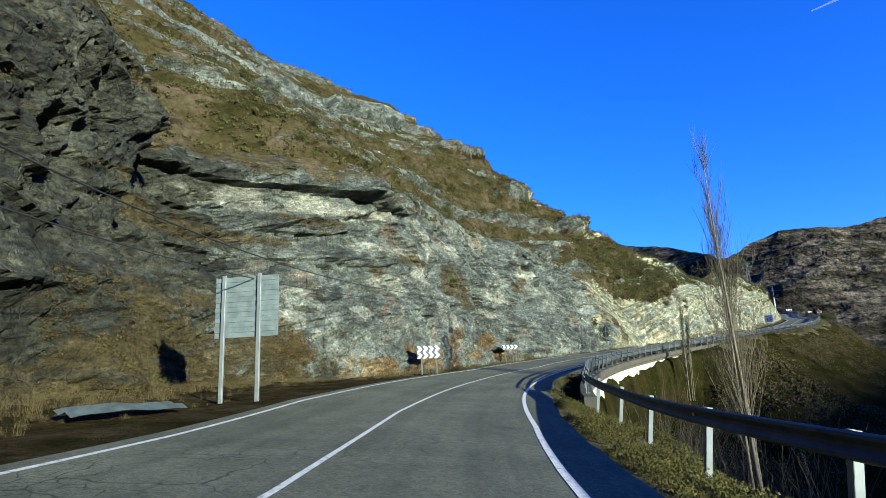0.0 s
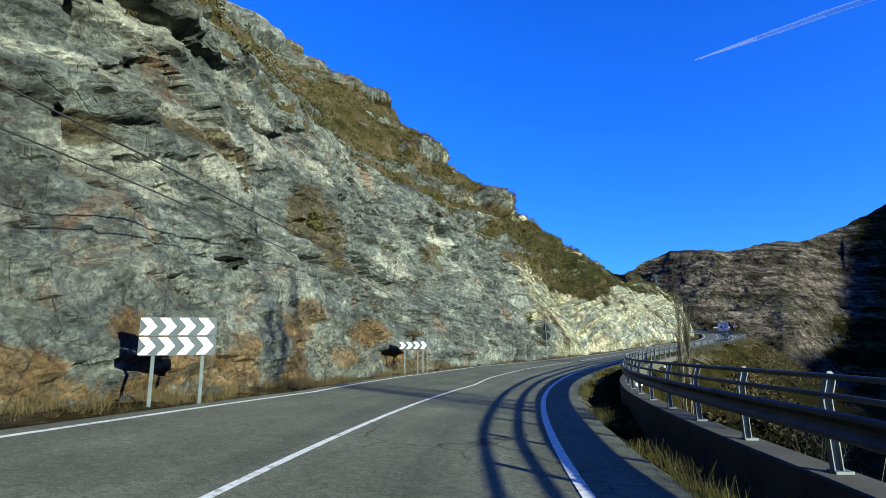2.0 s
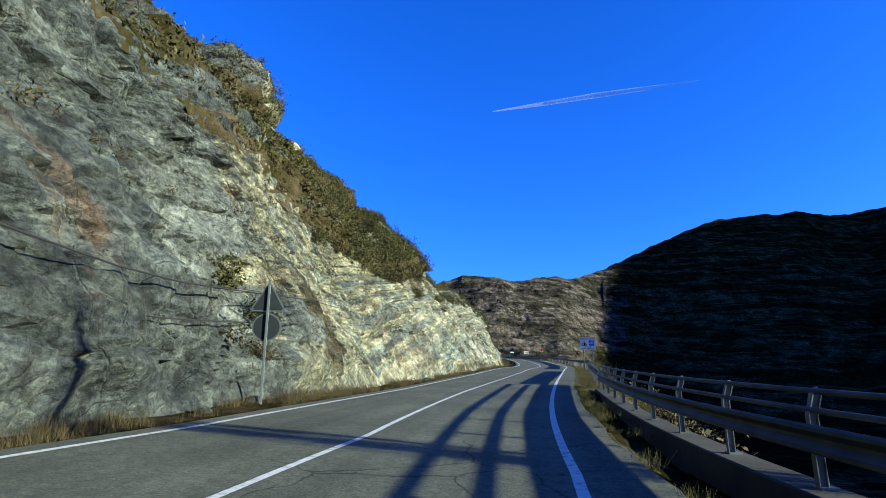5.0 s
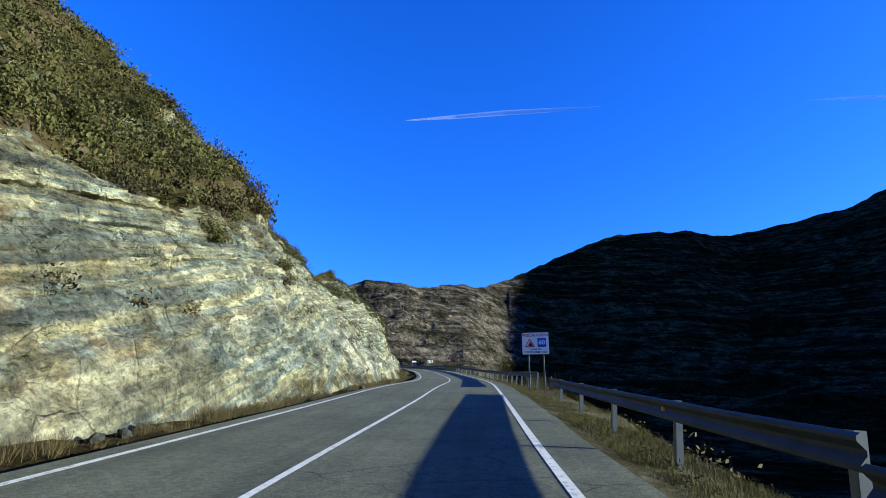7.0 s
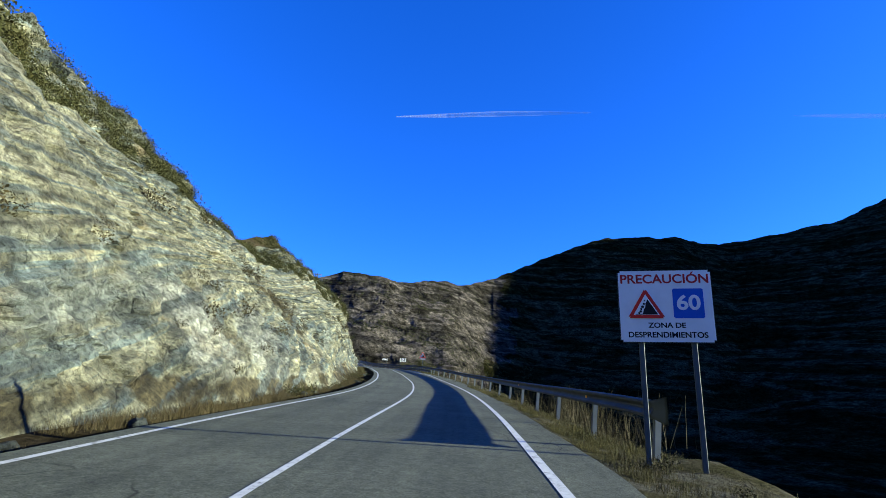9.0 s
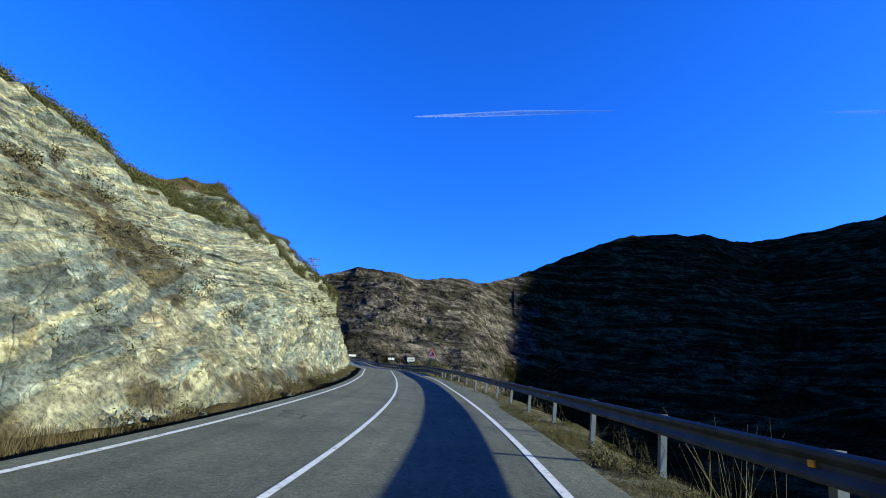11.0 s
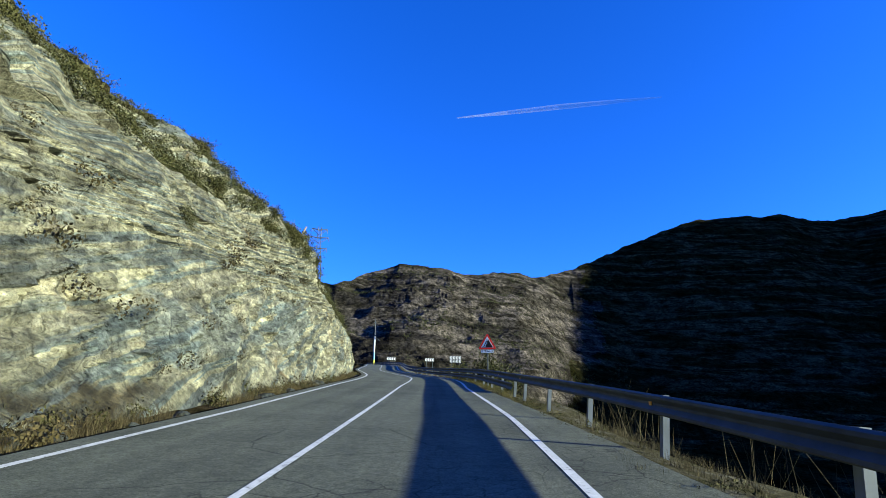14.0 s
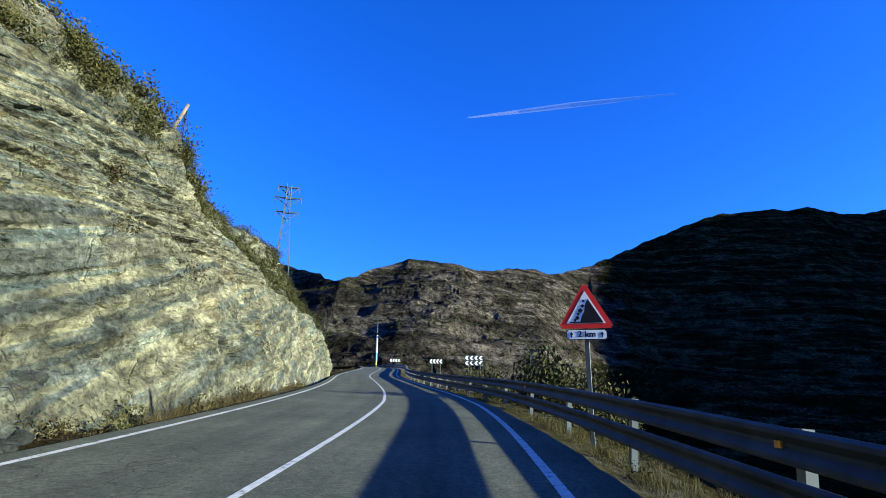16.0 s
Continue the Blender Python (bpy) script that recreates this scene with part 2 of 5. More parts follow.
    # each block weathers to its own tone
    wv = node(nt, "ShaderNodeTexNoise", Scale=1.2, Detail=3.0)
    nt.links.new(co, wv.inputs["Vector"])
    for scale, lo, hi in ((0.26, 0.70, 1.26), (0.75, 0.66, 1.26), (2.2, 0.58, 1.28), (5.5, 0.55, 1.3)):
        vc = nt.nodes.new("ShaderNodeTexVoronoi")
        vc.inputs["Scale"].default_value = scale
        nt.links.new(mixc(nt, 0.22, mapped(nt, (1, 1, 1.5), (0.2, 0.15, 0)), wv.outputs["Color"], "ADD"), vc.inputs["Vector"])
        sp = nt.nodes.new("ShaderNodeSeparateXYZ")
        nt.links.new(vc.outputs["Color"], sp.inputs[0])
        c = mixc(nt, blocky, c, ramp(nt, sp.outputs[0], [(0.0, (lo, lo, lo)), (1.0, (hi, hi, hi))]), "MULTIPLY")
    speck = ramp(nt, n6, [(0.36, (0.34, 0.34, 0.34)), (0.47, (0.95, 0.95, 0.95)), (0.62, (1.4, 1.4, 1.38))])
    c = mixc(nt, 0.85, c, speck, "MULTIPLY")
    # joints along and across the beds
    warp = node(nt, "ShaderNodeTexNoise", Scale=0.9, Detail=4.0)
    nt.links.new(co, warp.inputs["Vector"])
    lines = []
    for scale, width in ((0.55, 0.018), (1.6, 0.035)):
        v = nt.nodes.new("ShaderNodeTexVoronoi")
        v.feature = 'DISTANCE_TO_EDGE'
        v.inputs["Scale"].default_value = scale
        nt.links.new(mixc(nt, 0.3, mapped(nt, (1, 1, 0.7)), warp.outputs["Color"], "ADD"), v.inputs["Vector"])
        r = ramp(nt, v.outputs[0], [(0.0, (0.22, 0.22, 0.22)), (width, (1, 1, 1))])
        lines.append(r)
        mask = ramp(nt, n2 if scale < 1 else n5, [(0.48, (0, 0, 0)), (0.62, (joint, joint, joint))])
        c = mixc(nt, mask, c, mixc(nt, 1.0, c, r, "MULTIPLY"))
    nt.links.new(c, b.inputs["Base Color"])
    b.inputs["Roughness"].default_value = 0.92
    total = n3
    for other, k in ((n6, 0.45), (n1b, 0.8), (lines[0], 0.25), (lines[1], 0.12)):
        add = nt.nodes.new("ShaderNodeMath")
        add.operation = 'MULTIPLY_ADD'
        add.inputs[1].default_value = k
        nt.links.new(other, add.inputs[0])
        nt.links.new(total, add.inputs[2])
        total = add.outputs[0]
    bump(nt, b, total, 1.0, 0.55)
    return m


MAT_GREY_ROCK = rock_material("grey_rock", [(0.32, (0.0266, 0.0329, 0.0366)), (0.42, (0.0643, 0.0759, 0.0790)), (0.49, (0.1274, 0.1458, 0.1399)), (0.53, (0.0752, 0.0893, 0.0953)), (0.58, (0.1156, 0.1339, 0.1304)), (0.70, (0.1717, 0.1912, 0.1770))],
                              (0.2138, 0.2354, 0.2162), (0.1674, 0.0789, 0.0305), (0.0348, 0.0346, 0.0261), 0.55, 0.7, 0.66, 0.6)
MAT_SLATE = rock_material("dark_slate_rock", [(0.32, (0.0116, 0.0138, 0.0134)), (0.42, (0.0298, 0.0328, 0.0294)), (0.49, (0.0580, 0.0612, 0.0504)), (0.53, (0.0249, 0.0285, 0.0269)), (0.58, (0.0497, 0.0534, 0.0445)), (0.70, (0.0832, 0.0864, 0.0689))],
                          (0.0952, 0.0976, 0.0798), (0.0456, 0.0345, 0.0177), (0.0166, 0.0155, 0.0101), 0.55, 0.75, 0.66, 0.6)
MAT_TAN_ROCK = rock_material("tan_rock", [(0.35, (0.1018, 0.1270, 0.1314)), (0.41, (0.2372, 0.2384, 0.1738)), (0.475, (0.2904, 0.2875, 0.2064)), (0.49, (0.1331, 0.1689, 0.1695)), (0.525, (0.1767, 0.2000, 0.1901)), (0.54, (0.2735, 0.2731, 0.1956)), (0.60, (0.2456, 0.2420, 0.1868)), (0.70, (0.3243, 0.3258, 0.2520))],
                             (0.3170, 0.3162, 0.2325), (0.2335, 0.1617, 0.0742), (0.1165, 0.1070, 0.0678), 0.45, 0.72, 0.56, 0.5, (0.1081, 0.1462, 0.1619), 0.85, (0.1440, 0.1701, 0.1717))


def scrub_material(name, greens, soil, scale):
    m, nt, b = material(name)
    co = mapped(nt)
    n1 = noise_out(nt, co, scale, 7, 0.62)
    n2 = noise_out(nt, co, scale * 9, 6, 0.65)
    c = ramp(nt, n1, [(0.36, greens[0]), (0.5, greens[1]), (0.62, soil)])
    g = ramp(nt, n2, [(0.3, (0.45, 0.45, 0.45)), (0.65, (1.2, 1.2, 1.2))])
    c = mixc(nt, 0.8, c, g, "MULTIPLY")
    nt.links.new(c, b.inputs["Base Color"])
    b.inputs["Roughness"].default_value = 0.95
    b.inputs["Specular IOR Level"].default_value = 0.0
    bump(nt, b, n2, 0.8, 0.25)
    return m


MAT_SCRUB = scrub_material("dry_scrub", [(0.0177, 0.0175, 0.00723), (0.0322, 0.0271, 0.013)], (0.0547, 0.043, 0.0291), 0.25)
MAT_VERGE = scrub_material("verge_grass", [(0.0159, 0.0144, 0.0066), (0.0297, 0.0235, 0.0121)], (0.0432, 0.0340, 0.0207), 0.7)
MAT_BANK = scrub_material("bank_scrub", [(0.00707, 0.00788, 0.00255), (0.0136, 0.0125, 0.0048)], (0.0211, 0.0174, 0.00847), 0.3)

MAT_GRAVEL = scrub_material("gravel_verge", [(0.040, 0.038, 0.019), (0.060, 0.055, 0.035)], (0.088, 0.083, 0.066), 1.1)


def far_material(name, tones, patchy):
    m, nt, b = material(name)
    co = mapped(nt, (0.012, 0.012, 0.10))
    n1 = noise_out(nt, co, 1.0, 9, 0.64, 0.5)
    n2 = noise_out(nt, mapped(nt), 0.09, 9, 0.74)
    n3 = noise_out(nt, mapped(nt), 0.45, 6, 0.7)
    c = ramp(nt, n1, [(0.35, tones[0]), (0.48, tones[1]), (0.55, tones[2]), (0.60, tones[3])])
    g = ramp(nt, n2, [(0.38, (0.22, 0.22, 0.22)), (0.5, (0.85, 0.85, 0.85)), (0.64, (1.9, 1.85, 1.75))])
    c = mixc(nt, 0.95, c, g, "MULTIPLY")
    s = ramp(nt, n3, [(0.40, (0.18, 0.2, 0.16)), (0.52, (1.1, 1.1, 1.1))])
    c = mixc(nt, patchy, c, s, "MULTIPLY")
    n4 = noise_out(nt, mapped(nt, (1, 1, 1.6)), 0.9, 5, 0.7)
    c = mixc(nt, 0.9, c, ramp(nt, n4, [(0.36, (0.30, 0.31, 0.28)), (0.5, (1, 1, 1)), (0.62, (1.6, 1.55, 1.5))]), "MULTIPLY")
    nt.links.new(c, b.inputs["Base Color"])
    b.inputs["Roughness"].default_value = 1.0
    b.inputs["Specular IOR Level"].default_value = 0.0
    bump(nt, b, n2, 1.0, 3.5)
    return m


MAT_FAR = far_material("far_hills", [(0.0135, 0.0125, 0.0096), (0.033, 0.0295, 0.0262), (0.074, 0.0655, 0.060), (0.0255, 0.0226, 0.019)], 0.75)
# darker far-hill tones: the shade on the right-hand hill is put into the colour
MAT_SHADED_HILL = far_material("shaded_hills", [(0.00714, 0.00783, 0.00309), (0.0131, 0.0128, 0.00562), (0.0447, 0.0386, 0.0222), (0.0102, 0.0103, 0.00435)], 0.8)


def asphalt_material():
    m, nt, b = material("asphalt")
    co = mapped(nt)
    chips = noise_out(nt, co, 38, 3, 0.75)
    fine = noise_out(nt, co, 9, 6, 0.75)
    blot = noise_out(nt, co, 0.45, 7, 0.65)
    la = nt.nodes.new("ShaderNodeAttribute")
    la.attribute_name = "lane"
    streak = noise_out(nt, la.outputs["Vector"], 1.0, 5, 0.6)
    c = ramp(nt, blot, [(0.3, (0.0568, 0.0612, 0.0451)), (0.5, (0.0768, 0.0814, 0.0596)), (0.7, (0.101, 0.105, 0.0765))])
    c = mixc(nt, 0.8, c, ramp(nt, streak, [(0.32, (0.70, 0.70, 0.71)), (0.5, (1, 1, 1)), (0.68, (1.25, 1.24, 1.2))]), "MULTIPLY")
    c = mixc(nt, 0.7, c, ramp(nt, fine, [(0.34, (0.55, 0.55, 0.55)), (0.5, (1, 1, 1)), (0.66, (1.4, 1.4, 1.38))]), "MULTIPLY")
    c = mixc(nt, 0.8, c, ramp(nt, chips, [(0.34, (0.45, 0.45, 0.45)), (0.66, (1.5, 1.5, 1.5))]), "MULTIPLY")
    warp = node(nt, "ShaderNodeTexNoise", Scale=1.3, Detail=6.0)
    nt.links.new(co, warp.inputs["Vector"])
    wc = mixc(nt, 0.5, co, warp.outputs["Color"], "ADD")
    for scale, lo, seed in ((0.5, 0.53, 0.12), (1.6, 0.575, 0.21)):
        v = nt.nodes.new("ShaderNodeTexVoronoi")
        v.feature = 'DISTANCE_TO_EDGE'
        v.inputs["Scale"].default_value = scale
        nt.links.new(wc, v.inputs["Vector"])
        crack = ramp(nt, v.outputs[0], [(0.0, (0.22, 0.22, 0.22)), (0.016 * scale ** 0.5, (1, 1, 1))])
        mask = ramp(nt, noise_out(nt, co, seed, 4), [(lo, (0, 0, 0)), (lo + 0.07, (1, 1, 1))])
        c = mixc(nt, mask, c, mixc(nt, 1.0, c, crack, "MULTIPLY"))
    nt.links.new(c, b.inputs["Base Color"])
    b.inputs["Roughness"].default_value = 0.85
    bump(nt, b, chips, 0.6, 0.012)
    return m


MAT_ASPHALT = asphalt_material()


def paint_material():
    m, nt, b = material("road_paint")
    co = mapped(nt)
    wear = noise_out(nt, co, 9, 7, 0.7)
    c = ramp(nt, wear, [(0.34, (0.12, 0.12, 0.115)), (0.45, (0.44, 0.44, 0.43)), (0.7, (0.58, 0.58, 0.57))])
    nt.links.new(c, b.inputs["Base Color"])
    b.inputs["Roughness"].default_value = 0.6
    return m


MAT_PAINT = paint_material()
MAT_STEEL = simple("galvanised_steel", (0.125, 0.142, 0.155), 0.55, 0.3, 0.15, 3.0)
# steel of beams and tubes, shade of the road side put into the colour
MAT_SHADED_RAIL = simple("shaded_rail_steel", (0.054, 0.062, 0.067), 0.6, 0.25, 0.25, 2.0)
# edge beam's concrete: its shade is put into the colour, far darker than the wall
MAT_SHADED_CONCRETE = simple("concrete", (0.045, 0.043, 0.036), 0.9, 0, 0.2, 1.2, 0.02)
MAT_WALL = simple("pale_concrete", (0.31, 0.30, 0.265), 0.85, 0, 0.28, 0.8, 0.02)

# ---------- ground to the horizon and the far hills ----------
# ridge seen from (-32.4, 122.2): azimuth, elevation, distance
RIDGE = [(-180, 4, 900), (-120, 6, 900), (-60, 11, 700), (-40, 12.6, 560), (-30, 12.6, 480), (-24, 11.6, 420), (-19.5, 10.4, 360), (-18.1, 10.3, 350), (-15.8, 11.3, 380), (-12.8, 12.14, 385), (-8.3, 11.95, 400), (-4.3, 11.72, 440), (-0.7, 11.41, 500),
         (0.7, 11.48, 520), (3, 12.2, 570), (6.4, 13.53, 630), (9.8, 14.65, 670), (13.4, 15.87, 700), (17.5, 16.0, 730), (21.3, 15.72, 760), (23.9, 14.94, 820), (26.1, 14.72, 870), (30.2, 15.12, 890), (34.4, 15.51, 900),
         (38.3, 16.86, 930), (41.5, 18.28, 950), (44.8, 17.9, 950), (47.2, 17.4, 950), (52, 17.2, 950), (58, 16, 1000), (64, 14, 1000), (68, 12.9, 1000), (72, 11.6, 1000), (76, 10.4, 1000), (81.3, 10.2, 1000), (86, 10.05, 1000), (92, 9.95, 1000), (97, 9.8, 1000), (101, 9.3, 1000), (110, 8.4, 1000), (130, 7, 900), (180, 4, 900)]
FOOT = [(-180, 300), (-60, 240), (-30, 220), (-18, 215), (-5, 215), (4, 225), (10, 200), (20, 190), (40, 190), (60, 260), (100, 400), (180, 300)]


def ground_at(A, U):
    """The land as seen from the middle of the road: A azimuth, U 0..1 valley floor, 1..2 slope, past 2 behind the ridge."""
    el, far = (np.interp(A, [r[0] for r in RIDGE], [r[k] for r in RIDGE]) for k in (1, 2))
    foot = np.interp(A, [r[0] for r in FOOT], [r[1] for r in FOOT])
    r = np.where(U < 1, U * foot, np.where(U < 2, foot + (U - 1) * (far - foot), far * (1 + (U - 2) ** 2 * 4)))
    x, y = -32.4 + r * np.sin(np.radians(A)), 122.2 + r * np.cos(np.radians(A))
    top = far * np.tan(np.radians(el))
    floor = -24.0
    w = np.clip(U - 1, 0, 1)
    power = np.interp(A, [-2, 2, 8, 20, 30, 60, 90, 180], [0.7, 1.2, 1.8, 1.95, 1.8, 1.8, 1.5, 1.0])
    near = np.clip((A + 4) / 6, 0, 1)
    shape = (1 - near) * (0.62 * w + 0.38 * w ** 0.5) + near * w ** power
    z = floor + (top - floor) * shape
    # terraces and gullies
    inner = np.clip((66 - A) / 8, 0.15, 1) * np.clip(w * 4, 0, 1) * np.clip((1.0 - w) * 9, 0, 1)
    n = fbm(x / 120, y / 120, 0 * x, 5, 3)
    gul = np.abs(fbm(x / 70 + 9, y / 70, 0 * x, 4, 8))
    z = z + inner * np.where(A < 3, 1.0, 0.5) * (5 * n - 6 * gul + 2.5)
    step = 9.0
    q = (z + 4 * fbm(x / 160, y / 160, 0 * x, 3, 21)) / step
    fr = q - np.floor(q)
    z = z + inner * (np.clip((fr - 0.62) / 0.38, 0, 1) - fr) * step * np.where(A < 5, 0.5, 0.3) * np.clip(fbm(x / 200, y / 200, 0 * x, 2, 33) + 0.6, 0, 1)
    z = z + inner * np.where(A < 5, 1.8, 1.0) * fbm(x / 14, y / 14, z / 8, 5, 5)
    crag = np.clip(0.2 + 1.3 * fbm(x / 45, y / 45, z / 30, 3, 61), 0, 1)
    z = z + inner * crag * np.where(A < 5, 1.0, 0.6) * (2.2 * facets(x / 11, y / 11, 71, 1.0) + 1.1 * facets(x / 4.2, y / 4.2, 75, 1.0))
    edge = np.clip(1 - np.abs(U - 2) * 6, 0, 1) * np.clip((60 - A) / 10, 0.1, 1)
    z = z + edge * 2.2 * fbm(x / 25, y / 25, 0 * x, 4, 12)
    z = np.where(U > 2, top - (U - 2) * 60 + 25 * (U - 2) * fbm(x / 300, y / 300, 0 * x, 3, 2), z)
    return x, y, z, w


def build_ground():
    az = np.concatenate([np.arange(-180, -40, 2.5), np.arange(-40, 50, 0.16), np.arange(50, 180.1, 2.5)])
    u = np.concatenate([np.linspace(0, 1, 12)[:-1], 1 + np.linspace(0, 1, 190)[:-1], 2 + np.linspace(0, 1, 14)])
    A, U = np.meshgrid(az, u, indexing="ij")
    x, y, z, w = ground_at(A, U)
    ob = mesh_object("ground", np.stack([x, y, z], -1).reshape(-1, 3), grid_faces(len(az), len(u), True), MAT_FAR,
                       label="brown terraced valley hills with rocky ledges and scrub", category="ground", kind="structure")
    ob.data.materials.append(MAT_SHADED_HILL)
    # faces right of about azimuth 3 take the tones with painted shade
    shaded = (A + 4 * fbm(x / 60, y / 60, z / 40, 4, 44) > 3.0)[:-1, :-1]
    ob.data.polygons.foreach_set("material_index", shaded.ravel().astype(np.int32))


build_ground()

# ---------- road ----------
ROAD_R = 2.05
S0, S1 = -60.0, 372.0
# lateral places of the painted lines and of the asphalt's right edge along the road
LINE_L = [(-60, -5.4), (4, -5.4), (10, -5.6), (18, -6.2), (30, -5.9), (40, -5.4), (50, -6.1), (60, -6.1), (66, -5.6), (72, -4.95), (84, -4.6), (106, -4.75), (150, -4.68), (172, -4.6), (186, -4.9), (372, -4.8)]
LINE_C = [(-60, -2.2), (6, -2.2), (16, -2.55), (30, -2.3), (47, -2.15), (52, -2.6), (60, -2.8), (66, -2.5), (72, -2.1), (84, -2.2), (106, -1.88), (150, -1.83), (186, -1.95), (200, -1.6), (372, -1.6)]
LINE_R = [(-60, 1.1), (8, 1.1), (14, 1.2), (24, 1.0), (39, 0.77), (55, 0.55), (62, 0.5), (70, 0.9), (77, 0.95), (107, 1.15), (120, 1.25), (149, 1.28), (172, 1.45), (186, 1.15), (200, 1.5), (372, 1.5)]
EDGE = [(-60, 2.0), (10, 2.05), (22, 2.1), (38, 1.88), (60, 1.7), (70, 1.85), (110, 2.03), (147, 2.1), (152, 2.7), (162, 3.0), (172, 2.5), (186, 1.95), (372, 2.05)]


def ribbon(name, s, lats, mat, h=0.0, **tags):
    """A strip along the road; lats are lateral places or tables of them."""
    s = np.asarray(s)
    v = np.stack([at(s, tab(s, q) if isinstance(q, list) else q, h) for q in lats], 1)
    return mesh_object(name, v.reshape(-1, 3), grid_faces(len(s), len(lats), True), mat, **tags)


rs = np.arange(S0, S1, 0.5)
ragged = 0.05 * fbm(rs / 1.7, 0 * rs, 0 * rs, 3, 171)
across = [[(a, b - 0.45) for a, b in LINE_L], -3.4, LINE_C, 0.0, list(zip(rs, tab(rs, EDGE) + ragged))]
road = ribbon("road", rs, across, MAT_ASPHALT, label="two-lane grey asphalt road with fine cracks", category="road", kind="structure")
RS, RL = np.meshgrid(rs, [-5.5, -3.4, -2.0, 0, 2.0], indexing="ij")
attr = road.data.attributes.new("lane", 'FLOAT_VECTOR', 'POINT')
attr.data.foreach_set("vector", np.stack([RL * 1.6, RS * 0.045, 0 * RS], -1).astype(np.float32).ravel())
for rows, w, what in ((LINE_L, 0.06, "solid white edge line"), (LINE_C, 0.05, "solid white centre line"), (LINE_R, 0.065, "solid white edge line")):
    ribbon("road_line", np.arange(S0, S1, 1.0), [[(a, b - w) for a, b in rows], [(a, b + w) for a, b in rows]], MAT_PAINT, 0.006, parent=road, label=what)

# ---------- cut face and hillside ----------
BASE = [(-66, -13), (8, -13.4), (18, -14.2), (25, -16.4), (27, -16.9), (29.5, -15.9), (33, -12.6), (36, -10.2), (39, -9.1), (47, -9.2), (55, -9.4), (62, -9), (69, -8), (78, -8.1), (90, -7.9), (108, -7), (119, -7.4), (133, -7.6), (150, -6.9), (160, -7.5), (171, -6.8), (186, -7.2), (197, -7.1), (210, -6.5), (230, -5.9), (400, -5.9)]
# hollows (-) and jutting blocks (+) in the face: station, height, half length, half height, depth
MARKS = [(20.5, 14.5, 2.6, 1.8, 1.1), (14.5, 11, 3, 2.2, 0.9), (37.5, 14.6, 4.6, 0.8, 1.4), (42.5, 14.7, 3.2, 0.5, 1), (37.2, 9.2, 3.2, 0.6, 1), (33.5, 11.2, 2.6, 0.6, 0.9), (49.6, 6.6, 2.6, 0.45, 0.7), (68, 11.5, 1.2, 0.45, -0.9), (68, 12.4, 2.2, 0.45, 0.7), (57, 9.2, 2.6, 0.5, 0.7), (62, 4.6, 2.2, 0.4, 0.5)]
CUT_H = [(-27, 18.63), (0, 19.24), (23, 19.5), (25.5, 15.5), (31, 15.9), (38, 16.0), (46, 15.9), (55, 16.87), (68, 15.46), (80, 12.81), (92, 7.77), (104, 7.12), (114, 9.59), (125, 10.76), (137, 10.92), (150, 9.16), (162, 7.25), (176, 7.47), (190, 9.27), (203, 7.37), (216, 5.53), (230, 5.56), (244, 2.79)]
CUT_K = [(-27, 0.24), (0, 0.23), (26, 0.22), (27.5, 0.22), (31, 0.23), (38, 0.25), (46, 0.27), (55, 0.31), (68, 0.38), (80, 0.47), (92, 0.47), (104, 0.52), (114, 0.54), (125, 0.68), (137, 0.78), (150, 0.93), (162, 0.66), (176, 0.54), (190, 0.5), (203, 0.39), (216, 0.32), (230, 0.22), (244, 0.27)]
HILL_K = [(-27, 1.32), (0, 1.25), (26, 1.18), (27.5, 0.96), (31, 0.97), (38, 1.04), (46, 1.08), (55, 1.09), (68, 1.1), (80, 0.93), (92, 0.81), (104, 0.87), (114, 0.97), (125, 0.98), (137, 0.96), (150, 1.14), (162, 1.18), (176, 1.15), (190, 1.23), (203, 1.11), (216, 1.09), (230, 0.95), (244, 1.02)]
HILL_H = [(-27, 52.27), (0, 52.51), (26, 52.93), (27.5, 53.69), (31, 56.79), (38, 59.12), (46, 60.97), (55, 64.6), (68, 60.07), (80, 49.12), (92, 30.94), (104, 27.77), (114, 21.59), (125, 18.57), (137, 17.17), (150, 14.89), (162, 13.68), (176, 15.72), (190, 15.04), (203, 11.11), (216, 11), (230, 7.93), (244, 4.98)]


def face_point(s, h):
    """Lateral place of the undisturbed face at height h."""
    hc, k, kh, b = tab(s, CUT_H), tab(s, CUT_K), tab(s, HILL_K), tab(s, BASE)
    return b - np.minimum(h, hc) * k - np.maximum(h - hc, 0) * kh


def beds_at(s, h):
    """Coordinate across the tilted and folded rock beds."""
    grey = np.clip((91 - s) / 9, 0, 1)
    fold = 2.6 * fbm(s / 30, h / 26, 0 * s, 2, 55)
    return h + fold * (0.15 + 0.85 * grey) - 0.26 * (s - 91) * (1 - 0.6 * np.clip((h - 5) / 6, 0, 1)) * (1 - grey) - tab(s, [(0, 0), (20, 1.5), (39, 7), (53.5, 8.8), (91, 10)]) * grey


def bed_rows(s, h):
    """Counts of the thick and the thin beds at a place."""
    dip = beds_at(s, h) + 0.11 * fbm(s / 5, h / 4, 0 * s, 3, 271)
    return dip / 0.52, dip / 0.17 + 0.4 * fbm(s / 2, h / 2, 0 * s, 2, 272)


